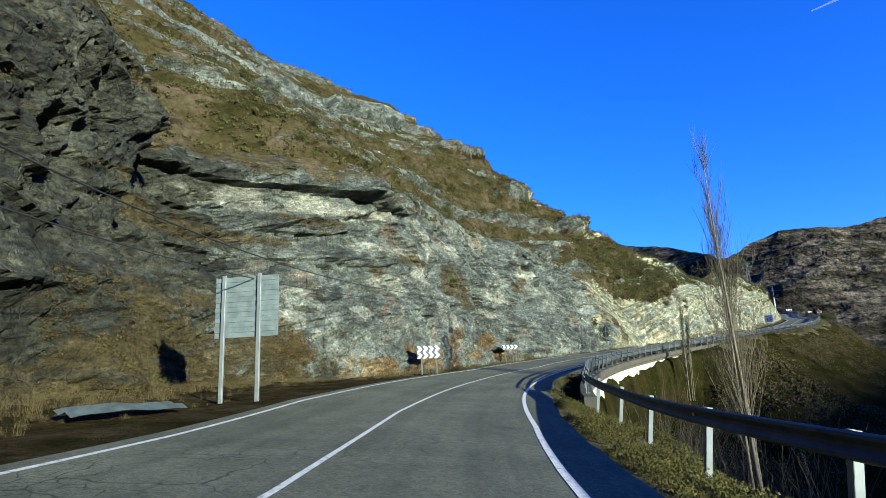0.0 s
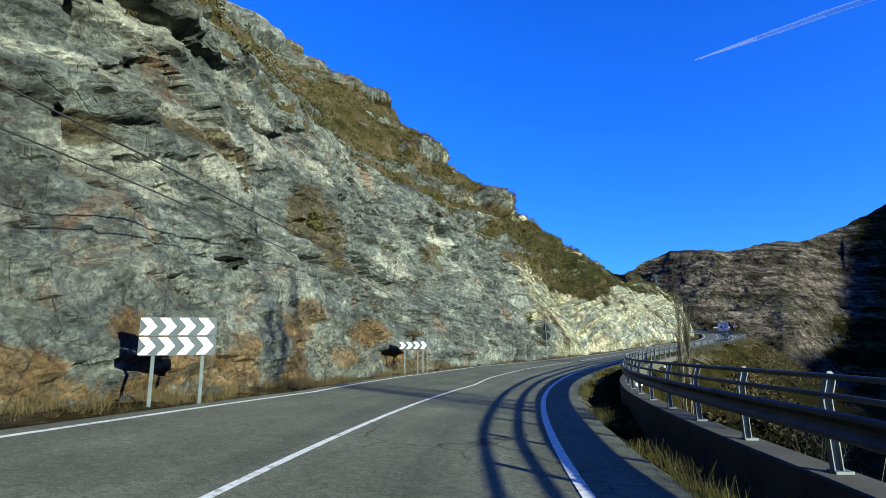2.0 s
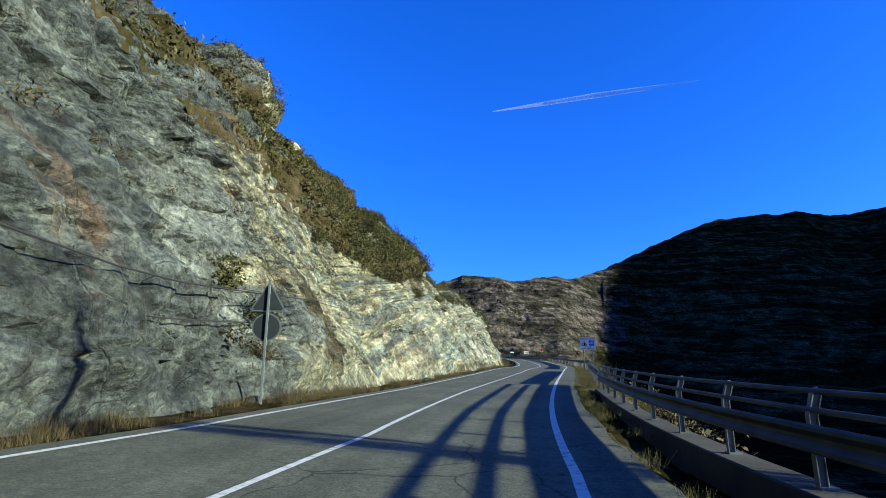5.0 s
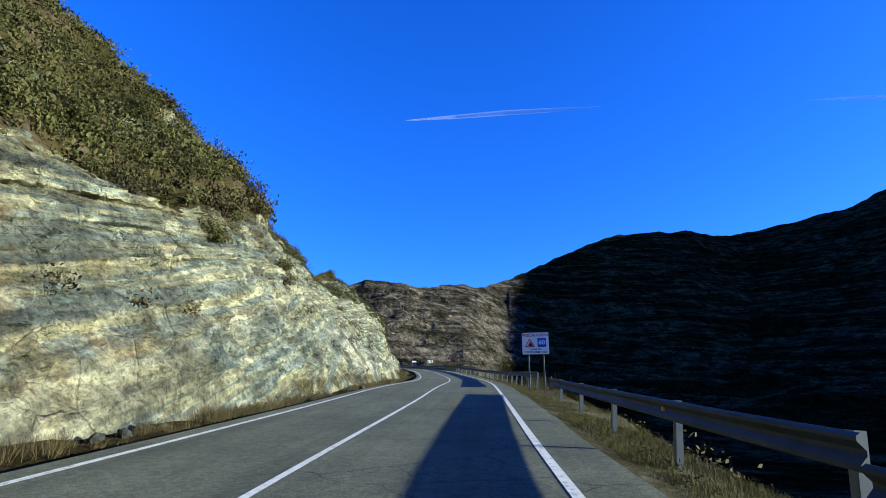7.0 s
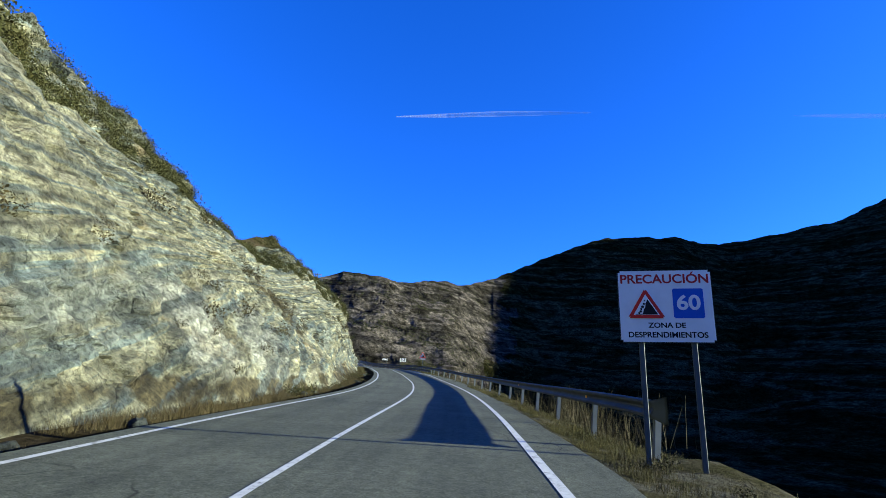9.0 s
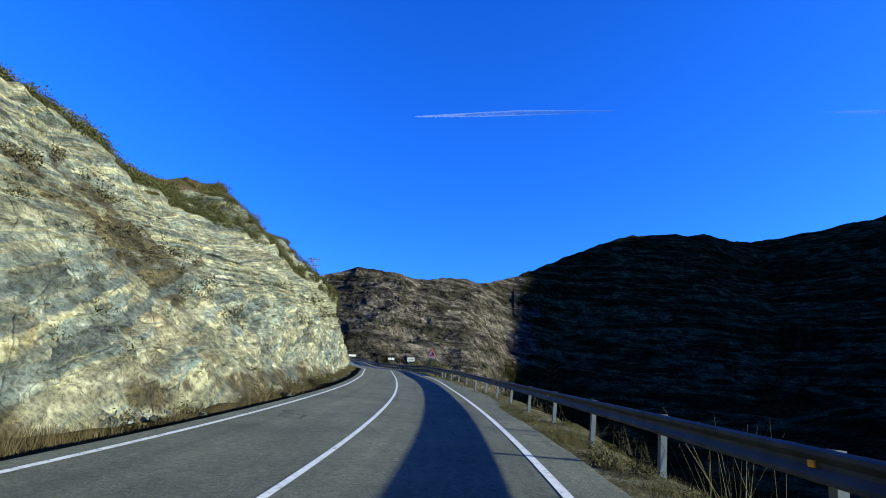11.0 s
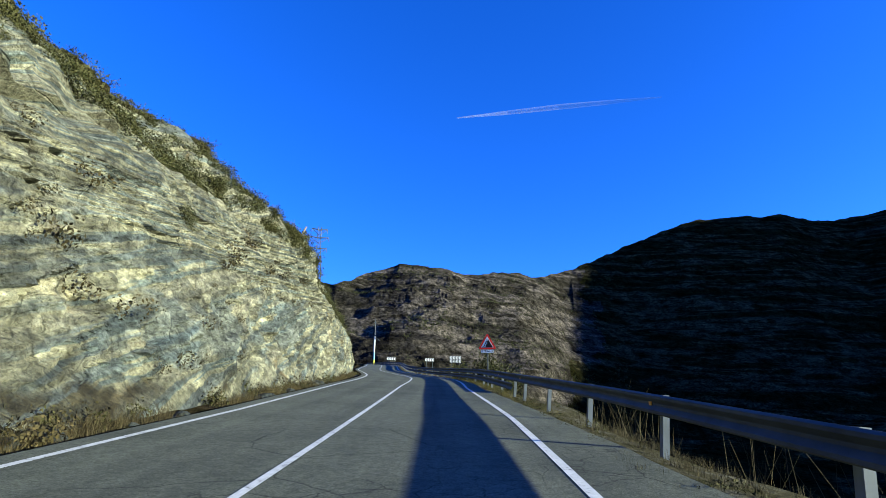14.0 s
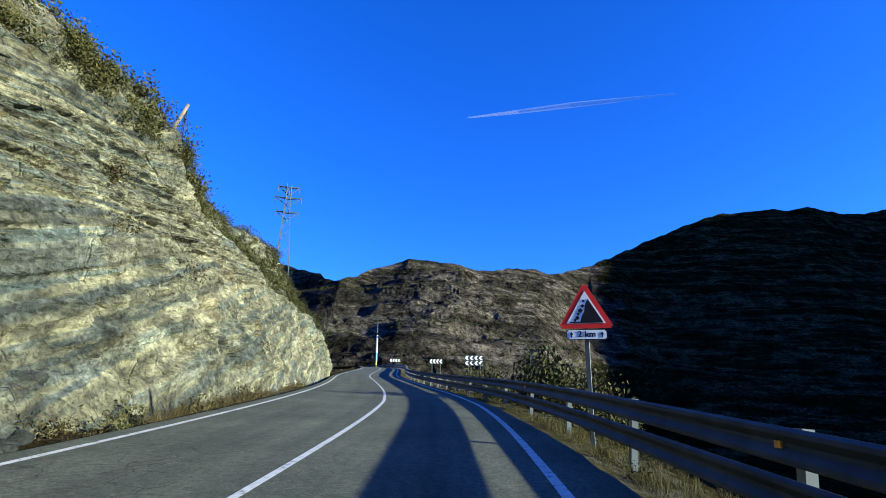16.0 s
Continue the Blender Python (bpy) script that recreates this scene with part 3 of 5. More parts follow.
def rough(s, h):
    """How far the rock stands out (+) towards the road."""
    grey = np.clip((91 - s) / 9, 0, 1)
    tan = 1 - grey
    low = np.clip(h / 1.2, 0.15, 1)
    dip = beds_at(s, h)
    wx, wy = 0.35 * fbm(s / 1.8, h / 1.8, 0 * s, 3, 31), 0.35 * fbm(s / 1.8, h / 1.8, 0 * s, 3, 32)
    out = (0.6 + 0.5 * grey) * fbm(s / 12, h / 9, 0 * s, 3, 40)
    out = out + (0.2 + 0.25 * grey) * (0.5 - np.abs(fbm(s / 4.2, h / 3.4, 0 * s, 3, 45)))
    # joint blocks: the grey rock breaks along two slanting sets, the tan rock along its beds
    u, v = s + wx + 0.42 * h, h + wy - 0.28 * s
    out = out + grey * (0.42 * facets(u / 4.6, v / 3.4, 51, 1.2) + 0.26 * facets((u + 2) / 1.9, v / 1.5, 54, 1.2) + 0.16 * facets(u / 0.8, (v + 1) / 0.62, 57, 1.2))
    out = out + tan * (0.20 * facets((s + wx - 0.3 * h) / 2.6, (dip + wy) / 1.8, 61, 1.0) + 0.12 * facets((s + wx) / 1.0, (dip + wy) / 0.7, 64, 1.0) + 0.06 * facets((s + wx) / 0.42, (dip + wy) / 0.36, 67, 1.0))
    out = out + 0.10 * fbm(s / 0.7, h / 0.6, 0 * s, 3, 80)
    # beds weathered in and out, broken by upright joints
    b1, b2 = bed_rows(s, h)
    k = (0.25 + 0.75 * tan) * np.clip(0.75 + 0.9 * fbm(s / 11, h / 8, 0 * s, 2, 281), 0.1, 1)
    r1, r2 = np.floor(b1), np.floor(b2)
    out = out + k * (0.10 * hash3(r1, 0 * r1, 0 * r1, 282) + 0.09 * hash3(r1, np.floor((s + wx) / 1.3 + 5 * hash3(r1, r1, 0 * r1, 284)), 0 * r1, 283) + 0.045 * hash3(r2, np.floor((s + wx) / 0.6), 0 * r2, 285))
    out = out - k * 0.10 * np.clip(1 - np.abs(b1 - r1 - 0.5) / 0.5 - 0.82, 0, 1) / 0.18
    # open joints between the blocks
    crack = np.clip(1 - crevices(u / 4.2, v / 3.0, 52) / 0.045, 0, 1) * np.clip(0.3 + 1.4 * fbm(s / 9, h / 9, 0 * s, 2, 53), 0, 1)
    out = out - (0.06 + 0.34 * grey) * crack
    crack = np.clip(1 - crevices((s + wx) / 1.9, (dip + wy) / 1.3, 62) / 0.08, 0, 1) * np.clip(0.2 + 1.4 * fbm(s / 6, h / 6, 0 * s, 2, 63), 0, 1)
    out = out - (0.12 + 0.22 * grey) * crack
    out = out * low
    for ms, mh, ls, lh, depth in MARKS:
        e = ((s - ms) / ls) ** 2 + ((h - mh - 0.05 * (s - ms)) / lh) ** 2
        out = out + depth * (0.75 if depth > 0 and ms > 21 else 1.0) * np.clip(1.35 - e * (1 + 0.35 * vnoise(s / 1.3, h / 1.1, 0 * s, 77)), 0, 1) ** (0.3 if depth > 0 else 0.35)
    edge = tower_edge(h) + 0.5 * fbm(h / 2.2, 0 * h, 0 * h, 3, 401)
    out = out + 1.1 * np.clip((edge - s) / 0.25, 0, 1) * np.clip((s - 7) / 5, 0, 1) * np.clip(h / 2.5, 0, 1)
    out = out - 2.0 * np.clip((s - edge) / 0.25, 0, 1) * np.clip(1 - (s - edge) / 7.5, 0, 1) * np.clip((h - 2.5) / 2, 0, 1) * np.clip((17 - h) / 2, 0, 1)
    for ms, mh, lh, length, depth in NOTCH:
        rim = s - ms - 0.25 * vnoise(h / 0.8, 0 * h + ms, 0 * h, 403)
        out = out - depth * np.clip(rim / 0.2, 0, 1) * np.clip(1 - rim / length, 0, 1) ** 0.8 * np.clip(1.2 - ((h - mh) / lh) ** 2 * (1 + 0.3 * vnoise(s / 0.7, h / 0.7, 0 * s, 405)), 0, 1) ** 0.6
    for h0, h1, s0, s1, depth in LEDGES:
        wave = h + 0.22 * fbm(s / 6, 0 * s + h0, 0 * s, 3, 411) - 0.03 * (s - 33)
        broken = 0.75 + 0.45 * facets(s / 2.2, 0 * s + h0, 413, 0.6)
        out = out + depth * np.clip(broken, 0.15, 1.2) * np.clip((wave - h0) / 0.14, 0, 1) * np.clip((h1 - wave) / 0.6, 0, 1) * np.clip((s - s0) / 0.8, 0, 1) * np.clip((s1 - s) / 0.25, 0, 1)
    # hard cap ledges along the cut's top
    for h0, h1, s0, s1, depth in ((6.51, 8.05, 20.8, 43.98, 1.42), (4.48, 5.04, 21.4, 38.06, 0.6), (2.1, 2.59, 22.6, 53.43, 0.52), (5.88, 6.44, 44.87, 67.29, 0.52), (7.91, 8.61, 40.43, 75.93, 0.68), (0.42, 0.84, 46.58, 72.86, 0.38)):
        wave = dip + 0.45 * fbm(s / 5, h / 30, 0 * s, 3, 141)
        on = np.clip((wave - h0) / 0.3, 0, 1) * np.clip((h1 - wave) / 0.9, 0, 1) * np.clip((s - s0) / 2, 0, 1) * np.clip((s1 - s) / 2, 0, 1)
        out = out + depth * on * 0.55 * np.clip(0.85 + 0.35 * fbm(s / 3, 0 * s + h0, 0 * s, 3, 143), 0.2, 1.3)
    return out


# notches with a sharp rim: station of the rim, height, half height, length, depth
NOTCH = [(11.5, 2.7, 1.7, 6.5, 3.6), (38.2, 12.9, 1.9, 3.6, 2.8), (37.7, 7.9, 1.3, 2.6, 1.9), (33.0, 9.8, 0.7, 1.8, 1.3), (34.6, 9.4, 0.5, 1.3, 0.9), (49.0, 5.7, 0.6, 2.0, 1.3),
         (12.6, 8.6, 0.9, 2.6, 1.4), (16.2, 10.4, 0.8, 2.2, 1.2), (17.5, 6.4, 0.6, 1.8, 0.9), (14.0, 15.4, 1.1, 2.6, 1.5), (18.5, 13.2, 0.9, 2.2, 1.2), (67.6, 11.6, 0.8, 1.8, 0.9), (73.5, 8.0, 1.0, 2.2, 0.9)]
# level ledges of the bedded bay: bottom, top, first and last station, depth
LEDGES = [(13.7, 15.6, 25, 39.0, 1.5), (12.5, 12.8, 26, 36, 0.35), (10.9, 11.5, 24, 37.5, 0.55), (9.9, 10.2, 29, 38, 0.4), (8.6, 9.3, 25, 38, 0.7), (6.7, 7.1, 24, 33, 0.6), (5.6, 6.0, 25, 34, 0.4)]


def tower_edge(h):
    """Station at which the dark tower ends and the bay begins."""
    return 18.2 + 0.33 * h


# crags that stand out of the slope: station, height, half length, half height, depth
CRAGS = [(96, 21.5, 3.2, 2.2, 2.4), (104, 24.2, 3.2, 1.3, 2.0), (84, 39, 5, 1.6, 2.0), (70, 45, 6, 1.5, 2.0), (90, 30, 4, 1.2, 1.5), (60, 24, 5, 1.0, 1.4), (48, 30, 6, 1.2, 1.6), (76, 22, 3, 0.9, 1.2)]


def hill_rough(s, h):
    crag = 0
    for ms, mh, ls, lh, depth in CRAGS:
        e = ((s - ms) / ls) ** 2 + ((h - mh - 0.05 * (s - ms)) / lh) ** 2
        crag = crag + depth * np.clip(1.3 - e * (1 + 0.4 * vnoise(s / 1.3, h / 0.9, 0 * s, 78)), 0, 1) ** 0.4
    q = (h + 1.5 * fbm(s / 25, h / 20, 0 * s, 3, 151)) / 4.5
    step = np.clip((q - np.floor(q)) / 0.75, 0, 1) - (q - np.floor(q))
    ledges = -3.2 * step * np.clip(0.35 + 0.9 * fbm(s / 18, q / 2, 0 * s, 3, 153), 0, 1)
    return crag + ledges + 1.3 * fbm(s / 16, h / 12, 0 * s, 4, 101) + 0.5 * facets(s / 3.0, h / 1.5, 115, 1.0) + 0.25 * fbm(s / 1.3, h / 1.0, 0 * s, 3, 121)


def profile(s, w):
    """w 0..1 up the cut face, 1..2 up the hillside."""
    hc, ht = tab(s, CUT_H), tab(s, HILL_H)
    h = np.where(w <= 1, w * hc, hc + (np.maximum(w, 1) - 1) ** 1.35 * np.maximum(ht - hc, 2))
    m = np.clip((w - 0.9) / 0.2, 0, 1)
    out = (1 - m) * rough(s, h) + m * hill_rough(s, h)
    p = at(s, face_point(s, h) + out, h, bank=False)
    p[..., 2] += m * 0.5 * out
    return p, h


RUST = [(36, 0.9, 6.5, 1.5), (43.5, 1.1, 5, 1.2), (50.5, 1.3, 4, 1.1), (47.8, 3.2, 1.3, 0.9), (34, 1.2, 3.4, 1.5), (38.5, 1.6, 2.2, 1.4), (46.5, 2.1, 2.6, 1.3), (53.5, 2.6, 2.4, 1.1), (56, 1.2, 2, 0.8), (82.5, 8.2, 1.3, 1.5), (31.5, 2.5, 1.5, 1.2), (159.48, 3.85, 10.8, 3), (177.88, 2.1, 7.2, 1.35), (189.86, 3.15, 6.3, 1.5), (129.92, 2.8, 12.6, 1.65), (111.95, 2.1, 7.2, 1.8), (105.54, 1.75, 7.2, 1.35), (145.57, 7.7, 5.4, 1.5)]
PALE = [(33, 12.7, 6, 1.0), (36.2, 9.4, 2.2, 0.8), (30, 6.2, 3.4, 0.8), (41, 10.2, 3, 0.7), (45, 8.6, 3, 0.9), (52, 12.5, 4, 0.9), (58, 5.6, 3, 0.7), (35.7, 4.3, 1, 0.9), (31.5, 4.4, 0.9, 1.1), (38.9, 7.2, 2.6, 0.9), (35.5, 12.6, 3.6, 0.9), (41, 13.2, 2.4, 0.8), (47.3, 11.6, 1.6, 2.4), (52, 8.2, 2.5, 0.7), (60, 7.5, 4, 0.9), (67.5, 11, 2, 1), (126, 2.1, 3.4, 1.6), (131.66, 2.1, 4.5, 2.25), (154.26, 5.6, 5.4, 0.6)]
SOIL = [(27, 2.0, 6.5, 2.6), (29, 9.8, 4, 0.5), (33.5, 11.4, 2.5, 0.4), (22.6, 1.75, 5.4, 2.55), (17.15, 1.4, 3.6, 1.5), (25.88, 5.25, 3.6, 0.98), (50.86, 8.05, 2.7, 2.4), (30.59, 15.05, 12.6, 0.9), (42.8, 9.66, 5.4, 0.45), (59.23, 0.56, 3.6, 0.68), (25, 10.15, 5.4, 0.9), (85.32, 2.8, 1.44, 2.25), (109.38, 9.1, 8.1, 3), (121.28, 0.35, 18, 0.45), (156, 0.35, 22.5, 0.52), (146.9, 5.5, 5, 2.4), (38, 8.4, 1.6, 0.5), (66, 9, 2, 1.2)]


def patch_at(s, h, rows):
    n = 0.75 * fbm(s / 1.7, h / 1.3, 0 * s, 4, 131)
    out = 0 * s
    for a, z, ls, lh in rows:
        out = np.maximum(out, np.clip(1.15 - ((s - a) / ls) ** 2 - ((h - z) / lh) ** 2 + n, 0, 1))
    return out


def rock_attributes(ob, S, h):
    g = np.clip((91 - S) / 9, 0, 1)
    beds = np.stack([S / (34 - 31 * g), beds_at(S, h) * (0.7 - 0.1 * g), (0.1 + 0.2 * g) * fbm(S / 3, h / 3, 0 * S, 2, 66)], -1).reshape(-1, 3)
    patch = np.stack([patch_at(S, h, rows) for rows in (RUST, PALE, SOIL)], -1).reshape(-1, 3)
    b1, b2 = bed_rows(S, h)
    r1, r2 = np.floor(b1), np.floor(b2)
    block = np.floor((S + 0.5 * fbm(S / 2, h / 2, 0 * S, 2, 31)) / 1.3 + 5 * hash3(r1, r1, 0 * r1, 284))
    tone = np.stack([0.5 + 0.3 * hash3(r1, 0 * r1, 0 * r1, 291) + 0.2 * hash3(r2, 0 * r2, 0 * r2, 292), 0.5 + 0.5 * hash3(r1, block, 0 * r1, 293), 0.5 + 0.5 * hash3(r2, np.floor(S / 0.6), 0 * r2, 294)], -1).reshape(-1, 3)
    for name, values in (("beds", beds), ("patch", patch), ("bedtone", tone)):
        attr = ob.data.attributes.new(name, 'FLOAT_VECTOR', 'POINT')
        attr.data.foreach_set("vector", values.astype(np.float32).ravel())


def build_face():
    s = np.arange(-27, 243, 0.17)
    w = np.linspace(-0.03, 1, 135)
    S, W = np.meshgrid(s, w, indexing="ij")
    v, h = profile(S, W)
    f = grid_faces(len(s), len(w))
    mid = (S[:-1, :-1] + 6 * fbm(S[:-1, :-1] / 9, h[:-1, :-1] / 6, 0 * S[:-1, :-1], 5, 7, 0.65) + 4 * np.clip(1 - h[:-1, :-1] / 6, 0, 1)).ravel()
    ob = mesh_object("rock_face", v.reshape(-1, 3), f, MAT_GREY_ROCK, label="steep blasted rock face of grey and tan layered stone", category="cliff", kind="structure")
    ob.data.materials.append(MAT_TAN_ROCK)
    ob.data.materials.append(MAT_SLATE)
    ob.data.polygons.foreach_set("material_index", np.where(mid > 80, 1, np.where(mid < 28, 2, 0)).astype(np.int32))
    rock_attributes(ob, S, h)
    s2 = np.arange(-27, 243.5, 0.42)
    w2 = np.r_[0.93, 0.96, 0.985, 1 + np.linspace(0, 1, 150)]
    S, W = np.meshgrid(s2, w2, indexing="ij")
    v, h = profile(S, W)
    ob = mesh_object("hillside", v.reshape(-1, 3), grid_faces(len(s2), len(w2)), MAT_SCRUB, label="steep hillside of dry scrub and ledges of tan rock", category="hillside", kind="structure")
    rock_attributes(ob, S, h)
    ob.data.materials.append(MAT_TAN_ROCK)
    ob.data.materials.append(MAT_GREY_ROCK)
    sm = S[:-1, :-1] + 6 * fbm(S[:-1, :-1] / 8, W[:-1, :-1] * 6, 0 * S[:-1, :-1], 3, 9)
    wm = W[:-1, :-1] + 0.1 * fbm(S[:-1, :-1] / 5, W[:-1, :-1] * 9, 0 * S[:-1, :-1], 3, 19)
    ledge = (fbm(S[:-1, :-1] / 14, h[:-1, :-1] / 1.8, 0 * S[:-1, :-1], 4, 29) > 0.16)
    for ms, mh, ls, lh, depth in CRAGS:
        ledge |= (((S - ms) / ls) ** 2 + ((h - mh - 0.05 * (S - ms)) / lh) ** 2 < 1.15)[:-1, :-1]
    ob.data.polygons.foreach_set("material_index", np.where((sm > 121) & (wm < 1.82), 1, np.where(ledge, 2 - (sm > 92), 0)).ravel().astype(np.int32))


build_face()
sv = np.arange(S0, 310, 0.8)
SV, LV = np.meshgrid(sv, np.linspace(0, 1, 9), indexing="ij")
kerb = tab(SV, LINE_L) - 0.45
lat = kerb + 0.02 + (tab(SV, BASE) - 1.2 - kerb) * LV


def verge_h(s, u):
    """The gutter beside the asphalt and the rise of the ground behind it."""
    return -0.03 - 0.30 * np.clip(u / 0.35, 0, 1) + (0.15 + 0.75 * np.clip((31 - s) / 9, 0, 1)) * u ** 2


vv = at(SV, lat, verge_h(SV, LV) + 0.07 * fbm(SV / 1.5, lat, 0 * SV, 3, 9) * np.clip(LV * 5, 0, 1))
mesh_object("verge", vv.reshape(-1, 3), grid_faces(len(sv), 9), MAT_VERGE, smooth=True, label="strip of dry grass and gravel below the rock", category="verge", kind="structure")

# ---------- valley side of the road ----------
DROP = [(0.0, -0.03), (0.5, -0.10), (1.3, -0.18), (2.6, -0.4), (4.5, -1.8), (8, -4.5), (14, -8.5), (24, -14), (36, -20), (50, -26)]


STEEP = [(0.0, -0.03), (0.5, -0.10), (1.2, -0.2), (1.9, -0.4), (2.6, -0.7), (4.5, -2.2), (8, -5.2), (14, -10), (24, -15), (36, -20.5), (50, -26)]


def drop_at(s, d):
    flat = np.clip((s - 96) / 8, 0, 1) * np.clip((124 - s) / 6, 0, 1)
    return flat * tab(d, DROP) + (1 - flat) * tab(d, STEEP)


def bank_h(S, D):
    on = np.clip((S - 24) / 4, 0, 1) * np.clip((90 - S) / 4, 0, 1)
    h = drop_at(S, D) - on * 0.12 * np.clip((D - 0.2) / 0.6, 0, 1) - np.clip((S - 25) / 5, 0, 1) * np.clip((80 - S) / 3, 0, 1) * np.clip((D - 3.2) / 0.3, 0, 1) * 8.0 * np.clip((34 - D) / 20, 0, 1)
    return h + np.clip((D - 0.4) / 3, 0, 1) * (0.5 * fbm(S / 5, D / 5, 0 * S, 4, 14)) + np.clip(D / 0.5, 0, 1) * 0.05 * fbm(S / 0.9, D / 0.9, 0 * S, 3, 15)


def build_bank():
    s = np.arange(S0, 310, 0.8)
    d = np.concatenate([np.linspace(0, 4, 17), np.linspace(4.6, 14, 18), np.linspace(15.5, 50, 16)])
    S, D = np.meshgrid(s, d, indexing="ij")
    far = np.where((S < 80), np.minimum(1.0, 38.0 / 50), 1.0)
    h = bank_h(S, D)
    v = at(S, tab(S, EDGE) - 0.1 + D * far, h)
    ob = mesh_object("bank", v.reshape(-1, 3), grid_faces(len(s), len(d), True), MAT_BANK, smooth=True, label="grassy bank falling away to the valley", category="bank", kind="structure")
    ob.data.materials.append(MAT_GRAVEL)
    rim = (D + 1.1 * fbm(S / 3, D / 2, 0 * S, 3, 16))[:-1, :-1] < np.where((S > 26) & (S < 88), 0.2, 2.6)[:-1, :-1]
    ob.data.polygons.foreach_set("material_index", rim.ravel().astype(np.int32))


build_bank()


# ---------- plants ----------
def leaf_material(name, tones, rough=0.75):
    m, nt, b = material(name)
    g = nt.nodes.new("ShaderNodeNewGeometry")
    o = nt.nodes.new("ShaderNodeObjectInfo")
    c = ramp(nt, g.outputs["Random Per Island"], [(i / (len(tones) - 1), t) for i, t in enumerate(tones)])
    n = noise_out(nt, mapped(nt), 0.35, 3)
    f = ramp(nt, n, [(0.3, (0.7, 0.7, 0.7)), (0.7, (1.25, 1.2, 1.1))])
    c = mixc(nt, 1.0, c, f, "MULTIPLY")
    f2 = ramp(nt, o.outputs["Random"], [(0.0, (0.75, 0.8, 0.75)), (1.0, (1.15, 1.1, 1.05))])
    nt.links.new(mixc(nt, 1.0, c, f2, "MULTIPLY"), b.inputs["Base Color"])
    b.inputs["Roughness"].default_value = rough
    return m


MAT_BUSH = leaf_material("bush_leaves", [(0.0186, 0.0238, 0.00741), (0.0371, 0.0398, 0.0133), (0.053, 0.0504, 0.0186), (0.0292, 0.0318, 0.0106)])
MAT_DRYBUSH = leaf_material("dry_bush_leaves", [(0.0288, 0.0247, 0.0104), (0.0494, 0.0402, 0.0179), (0.0226, 0.0205, 0.00798), (0.0616, 0.0494, 0.0247)])
MAT_STRAW = leaf_material("straw_grass", [(0.0423, 0.0338, 0.0169), (0.0694, 0.0547, 0.0288), (0.0274, 0.0248, 0.00997), (0.0398, 0.0328, 0.0149)])
MAT_GRASS = leaf_material("green_grass", [(0.0244, 0.03, 0.00636), (0.0415, 0.0406, 0.0111), (0.0681, 0.0555, 0.0198), (0.0219, 0.0255, 0.00515)])
MAT_TWIG = leaf_material("pale_twigs", [(0.046, 0.042, 0.032), (0.07, 0.065, 0.052), (0.032, 0.03, 0.023)])
MAT_BARK = simple("pale_bark", (0.105, 0.092, 0.07), 0.85, 0, 0.3, 5.0, 0.01)


def leaf_cloud(rng, n, size, leaf, flat=0.75):
    """Quads spread in an uneven half dome of the given size (x, y, z)."""
    lobes = rng.normal(0, 0.42, (6, 3)) * [1, 1, 0.5] + [0, 0, 0.45]
    c = lobes[rng.integers(0, 6, n)] + rng.normal(0, 0.27, (n, 3))
    c[:, 2] = np.abs(c[:, 2])
    c = c * np.array(size)
    a = rng.normal(size=(n, 3))
    a /= np.linalg.norm(a, axis=1)[:, None]
    b = np.cross(a, rng.normal(size=(n, 3)))
    b /= np.linalg.norm(b, axis=1)[:, None]
    l = leaf * rng.uniform(0.6, 1.5, (n, 1))
    q = np.stack([c - a * l, c + b * l * 0.5, c + a * l, c - b * l * 0.5], 1)
    return q.reshape(-1, 3)


def tuft(rng, n, height, spread, width=None):
    """Upright blades, a tapering quad each."""
    base = rng.normal(0, spread * 0.35, (n, 3)) * [1, 1, 0]
    lean = rng.normal(0, 0.32, (n, 3)) * [1, 1, 0] + [0, 0, 1]
    h = height * rng.uniform(0.5, 1.25, (n, 1))
    side = rng.normal(size=(n, 3)) * [1, 1, 0]
    side /= np.linalg.norm(side, axis=1)[:, None]
    w = width or 0.004 + 0.006 * height
    tip = base + lean * h
    q = np.stack([base - side * w, base + side * w, tip + side * w * 0.25, tip - side * w * 0.25], 1)
    return q.reshape(-1, 3)


def scatter(name, templates, places, scales, mat, rng, label, category, parent=None):
    """Many turned and scaled copies of the templates in one mesh."""
    out = []
    turns = rng.uniform(0, 2 * np.pi, len(places))
    which = rng.integers(0, len(templates), len(places))
    for p, k, a, w in zip(places, scales, turns, which):
        t = templates[w] * k
        ca, sa = np.cos(a), np.sin(a)
        out.append(np.stack([t[:, 0] * ca - t[:, 1] * sa, t[:, 0] * sa + t[:, 1] * ca, t[:, 2]], 1) + p)
    v = np.concatenate(out)
    f = np.arange(len(v)).reshape(-1, 4)
    return mesh_object(name, v, f, mat, label=label, category=category, kind="stuff")


rng = np.random.default_rng(7)
CLUMPS = [leaf_cloud(rng, 60, (0.8, 0.8, 0.62), 0.10) for _ in range(6)]
SMALL = [leaf_cloud(rng, 24, (0.8, 0.8, 0.7), 0.17) for _ in range(6)]
FINE = [leaf_cloud(rng, 150, (0.8, 0.8, 0.75), 0.07) for _ in range(5)]
TALL = [tuft(rng, 26, 1.0, 0.7, 0.006) for _ in range(5)]
TUFTS = [tuft(rng, 30, 0.5, 0.5) for _ in range(6)]


def on_face(s, w):
    p, h = profile(np.asarray(s, float), np.asarray(w, float))
    return p


